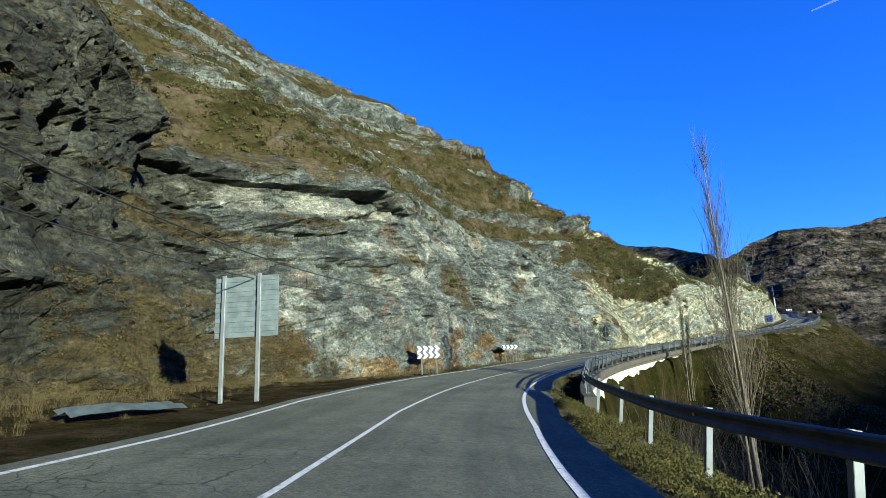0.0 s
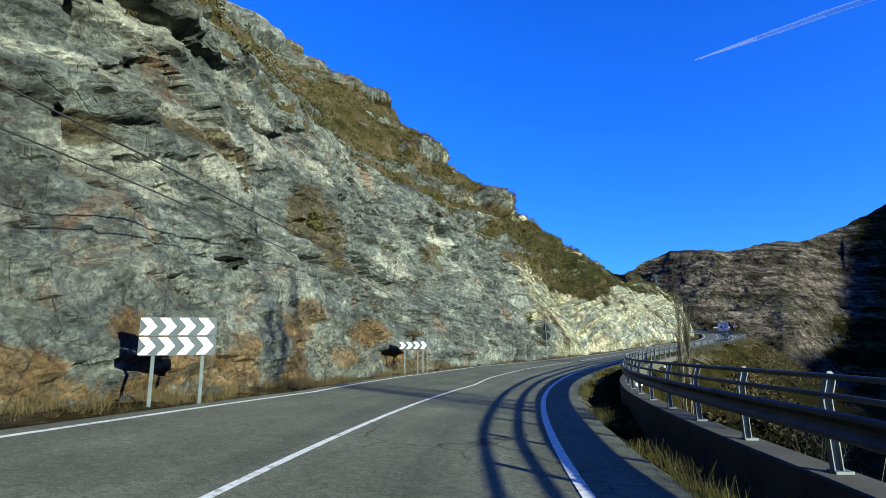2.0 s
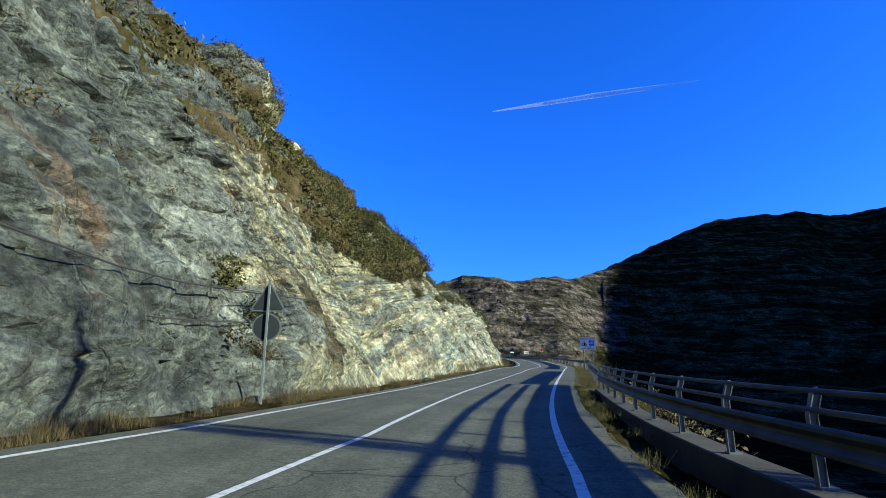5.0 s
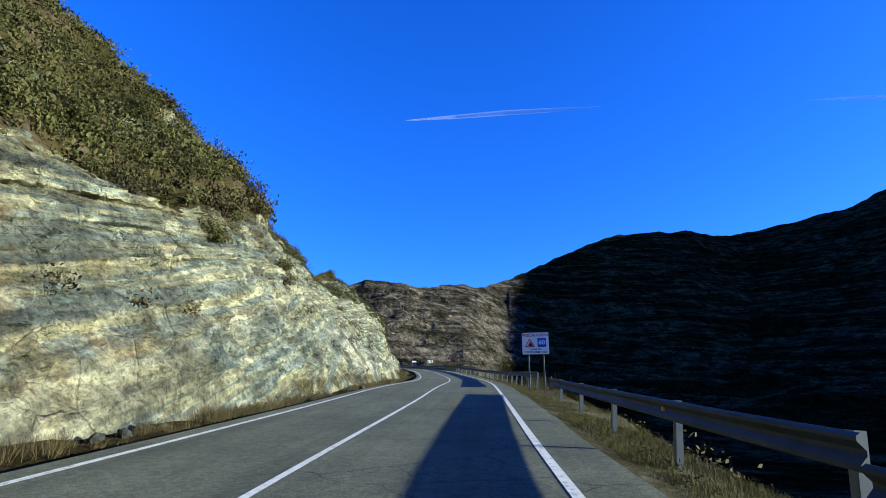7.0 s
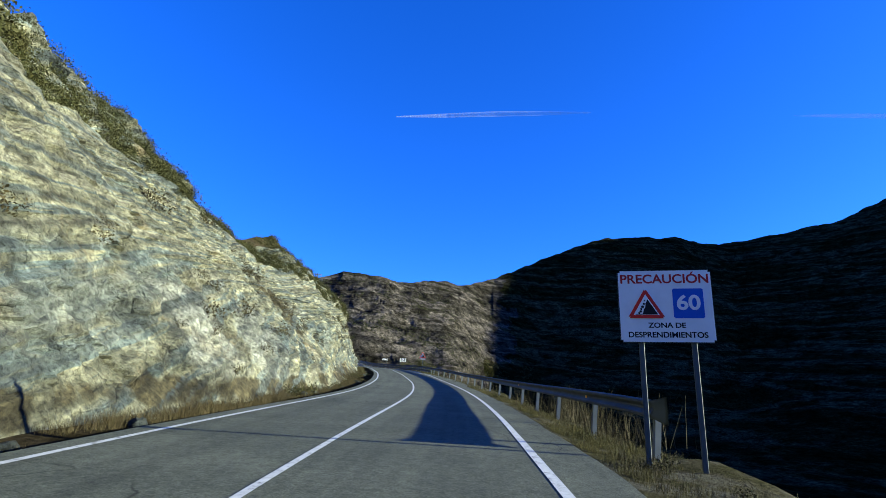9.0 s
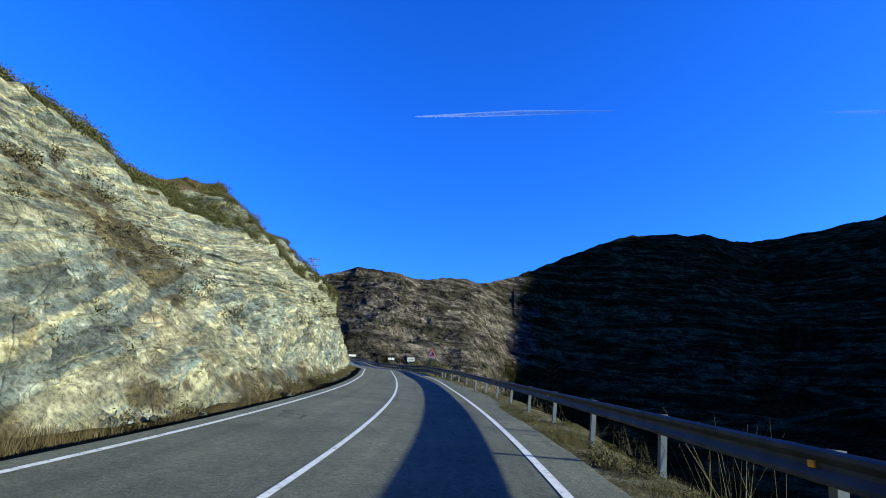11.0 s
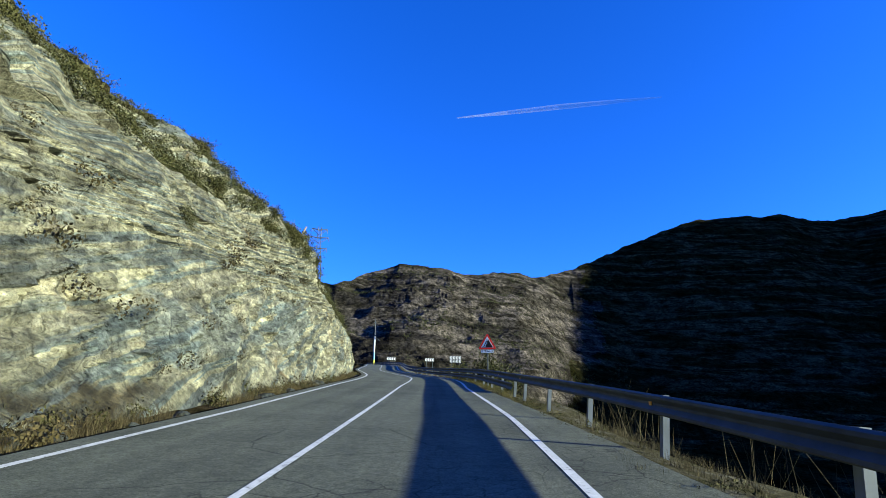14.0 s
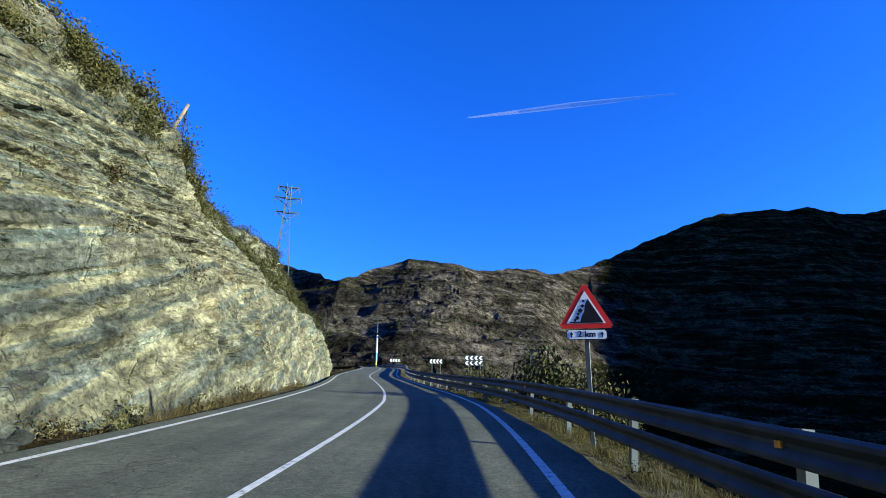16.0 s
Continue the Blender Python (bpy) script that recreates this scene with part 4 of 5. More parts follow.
# scrub over the hillside, thinner on the ledges
n = 27000
ss, ww = rng.uniform(-24, 117, n), 1 + rng.uniform(0.0, 1.0, n) ** 0.8
keep = fbm(ss / 14, ww * 9, 0 * ss, 3, 201) > -0.45
ss, ww = ss[keep], ww[keep]
half = len(ss) // 2
scatter("hillside_scrub", SMALL, on_face(ss[:half], ww[:half]) - [0, 0, 0.15], rng.uniform(0.2, 0.65, half), MAT_DRYBUSH, rng, "dry brown scrub scattered over the hillside", "scrub")
scatter("hillside_scrub", SMALL, on_face(ss[half:], ww[half:]) - [0, 0, 0.15], rng.uniform(0.2, 0.7, len(ss) - half), MAT_BUSH, rng, "olive green scrub scattered over the hillside", "scrub")
n = 5600
ss = np.where(rng.uniform(0, 1, n) < 0.2, rng.uniform(97, 112, n), rng.uniform(103, 242, n))
low = tab(ss, [(143, 1.8), (165, 1.72), (181, 1.25), (192, 1.03), (242, 1.0)])
ww = np.where(ss < 143, 1.15 + np.abs(rng.normal(0, 0.4, n)), low + (2 - low) * rng.uniform(0, 1, n) ** 1.3)
scatter("crest_scrub", FINE, on_face(ss, np.minimum(ww, 2)) - [0, 0, 0.2], rng.uniform(0.3, 0.85, n), MAT_BUSH, rng, "dense green scrub along the crest of the rock face", "scrub")
n = 520
ss, ww = rng.uniform(5, 212, n), rng.uniform(0.08, 1.0, n)
keep = fbm(ss / 7, ww * 5, 0 * ss, 3, 207) > 0.12
scatter("ledge_scrub", FINE, on_face(ss[keep], ww[keep]) - [0, 0, 0.1], rng.uniform(0.25, 0.9, keep.sum()), MAT_DRYBUSH, rng, "dry tufts growing from cracks in the rock", "scrub")

n = 700
ss = rng.uniform(16, 33, n)
ww = 0.01 + 0.26 * rng.uniform(0, 1, n) * np.clip((36 - ss) / 8, 0.3, 1)
scatter("ledge_scrub", FINE, on_face(ss, ww) - [0, 0, 0.12], rng.uniform(0.2, 0.5, n), MAT_DRYBUSH, rng, "dry brown brush over the foot of the rock", "scrub")


def bush_mesh(name, seed, n, size, leaf, mat):
    r = np.random.default_rng(seed)
    v = leaf_cloud(r, n, size, leaf)
    me = bpy.data.meshes.new(name)
    me.from_pydata(v.tolist(), [], np.arange(len(v)).reshape(-1, 4).tolist())
    me.materials.append(mat)
    return me


BUSHES = [bush_mesh("bush", 30 + i, 1500, (1.0, 1.0, 1.1), 0.06, MAT_BUSH) for i in range(3)]
DRY = [bush_mesh("bush", 40 + i, 1300, (1.0, 1.0, 1.1), 0.06, MAT_DRYBUSH) for i in range(2)]


def bush(s, w, size, dry=False, k=0, label=""):
    ob = new("bush", (DRY if dry else BUSHES)[k % (2 if dry else 3)])
    ob.location = on_face(s, w) - np.array([0, 0, 0.25])
    ob.scale = (size, size, size * (0.9 + 0.3 * ((k * 7) % 5) / 5))
    ob.rotation_euler = (0, 0, k * 1.7)
    tagged(ob, label or ("brown dry bush rooted in the rock face" if dry else "dark green bush rooted in the rocky slope"), "bush", "bushes on the rock")


for i in range(90):
    q = rng.uniform(112, 238)
    bush(q, (1.25 + rng.uniform(0, 0.7)) if q < 143 else float(tab(q, [(143, 1.85), (165, 1.78), (181, 1.35), (192, 1.08), (242, 1.05)])) + rng.uniform(0, 0.15), rng.uniform(0.4, 0.75), False, i, "dark green bush on the crest of the rock face")
for i, (s, w, z) in enumerate([(66.28, 1.32, 1.42), (59.23, 0.15, 0.6), (55.2, 0.98, 0.9), (90.16, 0.9, 0.75), (92.59, 1, 0.9), (50.86, 0.52, 1.12), (97.2, 1.02, 0.98), (101.69, 0.98, 0.83), (105.54, 0.85, 0.75), (109.38, 0.9, 0.9), (113.23, 0.6, 0.68), (115.25, 0.7, 0.75), (179.08, 0.8, 0.52), (196.17, 0.75, 0.6), (79.9, 0.3, 0.95), (80.2, 0.2, 0.8), (80, 0.12, 0.6)]):
    bush(s, w, z, i % 3 == 1, i)
for i in range(30):
    bush(rng.uniform(97, 119), 1.0 + rng.uniform(0, 0.55), rng.uniform(0.6, 1.15), i % 2 == 0, i, "grey-brown bush on the brow of the rock" if i % 2 == 0 else "dark green bush on the brow of the rock")
for i in range(34):
    bush(rng.uniform(-10, 108), 1.05 + rng.uniform(0, 0.85), rng.uniform(0.6, 1.25), i % 3 == 0, i, "" if i % 3 == 0 else "dark green bush on the dry hillside")


def grass(name, s, lat, h, scale, mat, label):
    p = at(s, lat, h)
    scatter(name, TUFTS, p, scale, mat, rng, label, "grass")


n = 6500
s = rng.uniform(2, 212, n)
u = rng.uniform(0.0, 1.0, n) ** 0.45
edge = tab(s, LINE_L) - 0.6
lat = edge + (tab(s, BASE) + 0.2 - edge) * u
keep = ((u > 0.5) | (rng.uniform(0, 1, n) < 0.25)) & (fbm(s / 3, lat, 0 * s, 2, 301) > -0.25)
grass("verge_grass", s[keep], lat[keep], verge_h(s, 0.1 + 0.75 * u)[keep] - 0.06, np.where(u[keep] > 0.6, 1.2, 0.8) * rng.uniform(0.2, 0.6, keep.sum()), MAT_STRAW, "dry straw-coloured grass at the foot of the rock")
n = 6000
s = rng.uniform(-6, 215, n)
s = s[(s < 24) | (s > 90)]
n = len(s)
d = 0.25 + np.abs(rng.normal(0, 0.9, n))
grass("verge_grass", s, ROAD_R + d, drop_at(s, d) - 0.05, rng.uniform(0.12, 0.36, n), MAT_GRASS, "green grass along the barrier")
n = 1000
s = rng.uniform(91, 215, n)
d = 1.6 + np.abs(rng.normal(0, 1.8, n))
grass("bank_grass", s, ROAD_R + d, drop_at(s, d) - 0.1, rng.uniform(0.12, 0.3, n), MAT_STRAW, "tall dry grass on the valley bank")

n = 3200
s = rng.uniform(92, 127, n)
d = 0.2 + 3.6 * rng.uniform(0, 1, n) ** 1.2
keep = fbm(s / 1.6, d, 0 * s, 3, 305) > -0.2
grass("verge_grass", s[keep], ROAD_R + d[keep], drop_at(s, d)[keep] - 0.05, rng.uniform(0.10, 0.34, keep.sum()), MAT_GRASS, "short green and dry grass on the open verge")
n = 2400
s = rng.uniform(92, 200, n)
d = 0.3 + 2.8 * rng.uniform(0, 1, n) ** 1.2
keep = fbm(s / 1.8, d, 0 * s, 3, 317) > -0.05
grass("verge_grass", s[keep], tab(s, EDGE)[keep] + d[keep], drop_at(s, d)[keep] - 0.04, rng.uniform(0.12, 0.42, keep.sum()), MAT_STRAW, "bleached dry grass on the gravel verge")
n = 900
s = rng.uniform(25, 90, n)
d = np.abs(rng.normal(0, 0.22, n)) + (rng.uniform(0, 1, n) < 0.12) * rng.uniform(0.3, 1.4, n)
keep = fbm(s / 1.1, 0 * s, 0 * s, 2, 307) > 0.0
grass("verge_grass", s[keep], tab(s, EDGE)[keep] + d[keep], -0.06 - 0.12 * np.clip((d[keep] - 0.1) / 0.6, 0, 1), rng.uniform(0.15, 0.5, keep.sum()), MAT_GRASS, "ragged weeds along the edge of the asphalt")
n = 700
s = np.where(rng.uniform(0, 1, n) < 0.35, rng.uniform(0, 24, n), rng.uniform(91, 198, n))
d = 0.35 + np.abs(rng.normal(0, 0.8, n))
keep = fbm(s / 2.2, d, 0 * s, 3, 311) > -0.1
scatter("verge_weeds", FINE, at(s, ROAD_R + d, bank_h(s, d + 0.1) - 0.03)[keep], rng.uniform(0.1, 0.3, keep.sum()), MAT_GRASS, rng, "low leafy weeds along the barrier", "weeds")
n = 1500
s = rng.uniform(0, 24, n)
d = 0.15 + 2.6 * rng.uniform(0, 1, n)
keep = fbm(s / 2.0, d, 0 * s, 3, 313) > -0.25
scatter("verge_weeds", FINE, at(s, ROAD_R + d, bank_h(s, d + 0.1) - 0.04)[keep], rng.uniform(0.1, 0.3, keep.sum()), MAT_GRASS, rng, "low green weeds and grass behind the barrier", "weeds")
n = 900
s = rng.uniform(30, 100, n)
d = 5.5 + 25 * rng.uniform(0, 1, n) ** 1.3
scatter("bank_scrub", CLUMPS, at(s, tab(s, EDGE) - 0.1 + d * np.where(s < 80, 0.76, 1.0), bank_h(s, d) - 0.15), rng.uniform(0.6, 1.9, n), MAT_DRYBUSH, rng, "brown bushes over the slope below the road", "scrub")
# shrubs over the far slopes and along their ridge
n = 6500
az = rng.uniform(-24, 7, n)
u = 1.02 + 0.96 * rng.uniform(0, 1, n)
gx, gy, gz, _ = ground_at(az, u)
keep = fbm(gx / 25, gy / 25, gz / 20, 3, 321) > -0.1
scatter("far_shrubs", SMALL, np.stack([gx, gy, gz - 0.4], -1)[keep], rng.uniform(0.6, 2.0, keep.sum()), MAT_BUSH, rng, "dark shrubs scattered over the far hill", "shrubs")
n = 900
az = rng.uniform(-22, 48, n)
gx, gy, gz, _ = ground_at(az, 1.985 + 0.015 * rng.uniform(0, 1, n))
keep = fbm(az / 1.5, 0 * az, 0 * az, 3, 323) > -0.15
scatter("far_shrubs", CLUMPS, np.stack([gx, gy, gz - 0.8], -1)[keep], rng.uniform(0.7, 2.0, keep.sum()), MAT_BUSH, rng, "dark shrubs along the far ridge", "shrubs")
# low bushes along the foot of the rock
n = 460
s = np.concatenate([rng.uniform(130, 215, 360), rng.uniform(4, 30, 100)])
foot = tab(s, BASE) + rng.normal(0.1, 0.45, n)
lift = verge_h(s, 0.85 + 0 * s)
keep = fbm(s / 2.5, 0 * s, 0 * s, 3, 331) > -0.15
for k, mat in ((0, MAT_BUSH), (1, MAT_DRYBUSH)):
    pick = keep & (np.arange(n) % 2 == k)
    scatter("foot_scrub", FINE, at(s, foot, lift - 0.1)[pick], rng.uniform(0.25, 0.7, pick.sum()), mat, rng, "dry brown scrub at the foot of the rock" if k else "olive green scrub at the foot of the rock", "scrub")


# ---------- crash barrier ----------
def rail_lat(s):
    return tab(s, [(-100, 3.5), (10, 3.75), (19, 3.9), (25, 3.5), (38, 3.5), (50, 3.45), (60, 3.45), (68, 3.35), (76, 3.1), (92, 2.95), (107, 3.05), (117, 3.3), (125, 3.1), (150, 3.2), (160, 3.25), (170, 3.1), (178, 2.85), (190, 2.7), (372, 2.7)])


BEAM = [(0.0, 0.53), (0.04, 0.555), (0.04, 0.595), (-0.02, 0.66), (-0.02, 0.70), (0.04, 0.765), (0.04, 0.805), (0.0, 0.83)]


def rail_base(s):
    """The barrier's foot over the road's own plane."""
    return tab(s, [(-100, 0.0), (20, 0.0), (26, 0.16), (32, 0.27), (52, 0.29), (60, 0.22), (72, 0.08), (82, 0.0), (98, -0.08), (108, -0.14), (114, 0.0), (372, 0.0)])


def beam_mesh(name, s0, s1, dz, parent, origin, shift=0.0):
    s = np.linspace(s0, s1, int(s1 - s0) + 2)
    n = len(BEAM)
    v = []
    for side in (0.0, 0.005):
        for lat, z in BEAM:
            v.append(at(s, rail_lat(s) - lat + side + shift, rail_base(s) + z + dz))
    v = np.stack(v, 1) - origin
    m = 2 * n
    f = []
    for i in range(len(s) - 1):
        for j in range(n - 1):
            a = i * m + j
            f.append((a, a + m, a + m + 1, a + 1))
            a = i * m + n + j
            f.append((a, a + 1, a + m + 1, a + m))
        f.append((i * m, i * m + n, (i + 1) * m + n, (i + 1) * m))
        a = i * m + n - 1
        f.append((a, a + m, a + m + n, a + n))
    return mesh_object(name, v.reshape(-1, 3), f, MAT_SHADED_RAIL, parent=parent)


def post_mesh():
    bm = bmesh.new()
    for y in (-0.055, 0.055):
        box(bm, -0.05, 0.05, y - 0.004, y + 0.004, -0.9, 0.81)
    box(bm, -0.055, -0.047, -0.055, 0.055, -0.9, 0.81)
    box(bm, -0.155, -0.055, -0.045, 0.045, 0.61, 0.75)
    me = bpy.data.meshes.new("post")
    bm.to_mesh(me)
    bm.free()
    me.materials.append(MAT_STEEL)
    return me


def reflector_mesh():
    bm = bmesh.new()
    box(bm, -0.02, 0.0, -0.045, 0.045, 0.65, 0.71)
    me = bpy.data.meshes.new("reflector")
    bm.to_mesh(me)
    bm.free()
    me.materials.append(MAT_AMBER)
    return me


MAT_AMBER = simple("amber_reflector", (0.75, 0.33, 0.05), 0.3, 0, 0.1, 20)
POST, REFLECTOR = post_mesh(), reflector_mesh()


def barrier(s0, s1, double=False, spacing=4.0, shift=0.0):
    origin = at(s0, rail_lat(s0))
    root = new("crash_barrier")
    root.location = origin
    tagged(root, "galvanised steel crash barrier with two stacked beams" if double else "dull galvanised steel crash barrier on posts beside the road", "barrier")
    beam_mesh("beam", s0, s1, 0.0, root, origin, shift)
    if double:
        beam_mesh("beam", s0, s1, -0.40, root, origin, shift)
    for k, q in enumerate(np.arange(s0 + 0.4, s1, spacing)):
        o = new("post", POST)
        o.parent = root
        o.location = at(q, rail_lat(q) + 0.165 + shift, rail_base(q)) - origin
        o.rotation_euler = (0, radians(8 if q < 30 else 5), radians(turn_at(q)))
        if k % 3 == 1:
            o = new("reflector", REFLECTOR)
            o.parent = root
            o.location = at(q, rail_lat(q) + 0.012 + shift, rail_base(q)) - origin
            o.rotation_euler = (0, 0, radians(turn_at(q)))
    return root


def end_cap(root, s, sign):
    """The flared fishtail at a beam's end: the two waves flatten, widen and curl away from the road."""
    origin = np.array(root.location)
    bm = bmesh.new()
    grid = []
    for i in range(7):
        u = i / 6
        ring = []
        for lat, z in BEAM:
            flare = 0.68 + (z - 0.68) * (1 + 0.45 * u ** 1.5)
            ring.append(bm.verts.new(Vector(at(s + sign * 0.42 * u, rail_lat(s) - lat * (1 - u) + 0.10 * u ** 2, rail_base(s) + flare) - origin)))
        grid.append(ring)
    for a, b in zip(grid[:-1], grid[1:]):
        for k in range(len(a) - 1):
            bm.faces.new([a[k], b[k], b[k + 1], a[k + 1]])
    bmesh.ops.solidify(bm, geom=bm.faces[:], thickness=0.005)
    part("end_cap", bm, MAT_SHADED_RAIL, root, smooth=True)


barrier(-30, 24.6)
b1 = barrier(90, 107.6)
end_cap(b1, 107.6, 1)
b2 = barrier(115.6, 182)
end_cap(b2, 115.6, -1)
barrier(182, 330, True)

# ---------- bridge railing on its concrete edge beam ----------
RAIL0, RAIL1 = 24.6, 90.0


def build_railing():
    origin = at(RAIL0, rail_lat(RAIL0))
    root = new("bridge_railing")
    root.location = origin
    tagged(root, "steel bridge railing with leaning posts, two tubes and a beam", "railing")
    beam_mesh("beam", RAIL0, RAIL1, -0.22, root, origin)
    s = np.arange(RAIL0, RAIL1 + 0.1, 1.0)
    for lat, z in ((0.10, 0.75), (0.16, 0.95)):
        ring = []
        for a in np.arange(8) * np.pi / 4:
            ring.append(at(s, rail_lat(s) + lat + 0.032 * np.cos(a), rail_base(s) + z + 0.032 * np.sin(a)))
        v = np.stack(ring, 1) - origin
        f = [(i * 8 + j, i * 8 + (j + 1) % 8, (i + 1) * 8 + (j + 1) % 8, (i + 1) * 8 + j) for i in range(len(s) - 1) for j in range(8)]
        mesh_object("tube", v.reshape(-1, 3), f, MAT_SHADED_RAIL, parent=root, smooth=True)
    # post: two flanges and a web, bent outwards above the beam
    bm = bmesh.new()
    side = [(0.07, -0.05), (0.15, -0.05), (0.15, 0.68), (0.24, 0.95), (0.21, 0.99), (0.17, 0.985), (0.145, 0.94), (0.07, 0.70)]
    a = [bm.verts.new((x, -0.005, z)) for x, z in side]
    b = [bm.verts.new((x, 0.005, z)) for x, z in side]
    bm.faces.new(a)
    bm.faces.new(b[::-1])
    for i in range(len(side)):
        bm.faces.new([a[i], b[i], b[(i + 1) % len(side)], a[(i + 1) % len(side)]])
    for x0, x1 in ((0.062, 0.072), (0.148, 0.158)):
        box(bm, x0, x1, -0.045, 0.045, -0.05, 0.69)
        tilt = Matrix.Translation((x0, 0, 0.685)) @ Matrix.Rotation(radians(17.5), 4, 'Y')
        box(bm, 0.0, 0.01, -0.045, 0.045, 0.0, 0.27, tilt)
    box(bm, 0.05, 0.23, -0.09, 0.09, -0.06, -0.03)
    me = bpy.data.meshes.new("post")
    bm.to_mesh(me)
    bm.free()
    me.materials.append(MAT_STEEL)
    for q in np.arange(RAIL0 + 0.5, RAIL1, 2.35):
        o = new("post", me)
        o.parent = root
        o.location = at(q, rail_lat(q), rail_base(q)) - origin
        o.rotation_euler = (0, 0, radians(turn_at(q)))


build_railing()
# edge beam and retaining wall below it
s = np.arange(RAIL0 - 0.8, RAIL1 + 0.6, 1.0)
sec = [(-0.18, -2.3), (-0.18, -0.07), (-0.15, -0.05), (0.36, -0.05), (0.40, -0.08), (0.40, -0.45), (0.20, -0.55), (0.20, -2.3)]


def sweep(name, s, section, mat, label, category, lat_of, kind="structure"):
    v = np.stack([at(s, lat_of(s) + a, rail_base(s) + z) for a, z in section], 1)
    n = len(section)
    f = [(i * n + j, i * n + (j + 1) % n, (i + 1) * n + (j + 1) % n, (i + 1) * n + j) for i in range(len(s) - 1) for j in range(n)]
    f += [tuple(range(n))[::-1], tuple((len(s) - 1) * n + j for j in range(n))]
    return mesh_object(name, v.reshape(-1, 3), f, mat, label=label, category=category, kind=kind)


sweep("edge_beam", s, sec, MAT_SHADED_CONCRETE, "concrete edge beam under the railing, toned dark for its shade", "kerb", rail_lat)
s = np.arange(26, 78, 1.0)
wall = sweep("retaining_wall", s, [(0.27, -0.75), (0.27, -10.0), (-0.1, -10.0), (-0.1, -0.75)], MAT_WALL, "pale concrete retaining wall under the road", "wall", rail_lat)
for q in (31, 40, 49, 58, 67, 77):
    bm = bmesh.new()
    box(bm, 0.25, 0.42, -0.2, 0.2, -10.0, -0.56)
    o = part("pilaster", bm, MAT_WALL, wall)
    o.location = at(q, rail_lat(q))
    o.rotation_euler = (0, 0, radians(turn_at(q)))

# ---------- signs ----------
MAT_WHITE = simple("sign_white", (0.78, 0.79, 0.78), 0.45, 0, 0.04, 4)
MAT_RED = simple("sign_red", (0.62, 0.03, 0.025), 0.4, 0, 0.06, 4)
MAT_BLACK = simple("sign_black", (0.012, 0.012, 0.014), 0.5, 0, 0.1, 4)
MAT_BLUE = simple("sign_blue", (0.02, 0.10, 0.50), 0.4, 0, 0.06, 4)
MAT_BACK = simple("sign_back", (0.085, 0.108, 0.118), 0.75, 0.0, 0.2, 3)
MAT_DARKBACK = simple("painted_sign_back", (0.010, 0.014, 0.015), 0.7, 0.0, 0.15, 3)
MAT_RIM = simple("sign_rim", (0.06, 0.07, 0.072), 0.6, 0.2, 0.1, 3)
MAT_MAROON = simple("sign_letters_red", (0.42, 0.03, 0.03), 0.5, 0, 0.05, 4)
MAT_CHEV = simple("chevron_dark", (0.05, 0.06, 0.07), 0.5, 0, 0.1, 4)
MAT_POST = simple("galvanised_post", (0.075, 0.09, 0.095), 0.6, 0.3, 0.12, 5)


def letters(name, text, size, mat, parent, x, y, z, stretch=1.0, bold=0.0):
    cu = bpy.data.curves.new(name, 'FONT')
    cu.body, cu.size, cu.align_x, cu.align_y = text, size, 'CENTER', 'CENTER'
    cu.extrude, cu.offset = 0.002, bold
    tmp = bpy.data.objects.new(name, cu)
    scene.collection.objects.link(tmp)
    me = bpy.data.meshes.new_from_object(tmp.evaluated_get(bpy.context.evaluated_depsgraph_get()))
    bpy.data.objects.remove(tmp)
    me.materials.clear()
    me.materials.append(mat)
    ob = new(name, me)
    ob.parent = parent
    ob.matrix_basis = pose(x, y, z, 90, 0, 0) @ Matrix.Diagonal((stretch, 1, 1, 1))
    return ob


def plate(name, pts, y0, y1, mat, parent, label="", round_by=0.0):
    bm = bmesh.new()
    polyplate(bm, pts, y0, y1)
    if round_by:
        edges = [e for e in bm.edges if abs(e.verts[0].co.y - e.verts[1].co.y) > 1e-6]
        bmesh.ops.bevel(bm, geom=edges, offset=round_by, segments=4, affect='EDGES')
    bmesh.ops.recalc_face_normals(bm, faces=bm.faces)
    return part(name, bm, mat, parent, label)


def rect(x0, x1, z0, z1):
    return [(x0, z0), (x1, z0), (x1, z1), (x0, z1)]


def post(parent, x, z0, z1, y=0.05, r=0.04, mat=None):
    bm = bmesh.new()
    box(bm, x - r, x + r, y - r * 0.6, y + r * 0.6, z0, z1)
    bmesh.ops.bevel(bm, geom=bm.edges[:], offset=0.008, segments=1, affect='EDGES')
    return part("post", bm, mat or MAT_POST, parent)


def root_at(name, place, turn, label, category, group="", lean=0.0):
    r = new(name)
    r.matrix_basis = pose(*[float(v) for v in place], 0, 0, turn) @ pose(0, 0, 0, 0, lean, 0)
    return tagged(r, label, category, group)


def chevron(parent, x, z, w, h, y, point):
    """One arrow-shaped stripe; point 1 to the right, -1 to the left."""
    d = 0.42 * w * point
    c = x
    pts = [(c - w * 0.31 - d / 2, z), (c + w * 0.19 - d / 2, z), (c + w * 0.19 + d / 2, z + h / 2), (c + w * 0.19 - d / 2, z + h), (c - w * 0.31 - d / 2, z + h), (c - w * 0.31 + d / 2, z + h / 2)]
    plate("chevron", pts, y - 0.004, y, MAT_WHITE, parent)


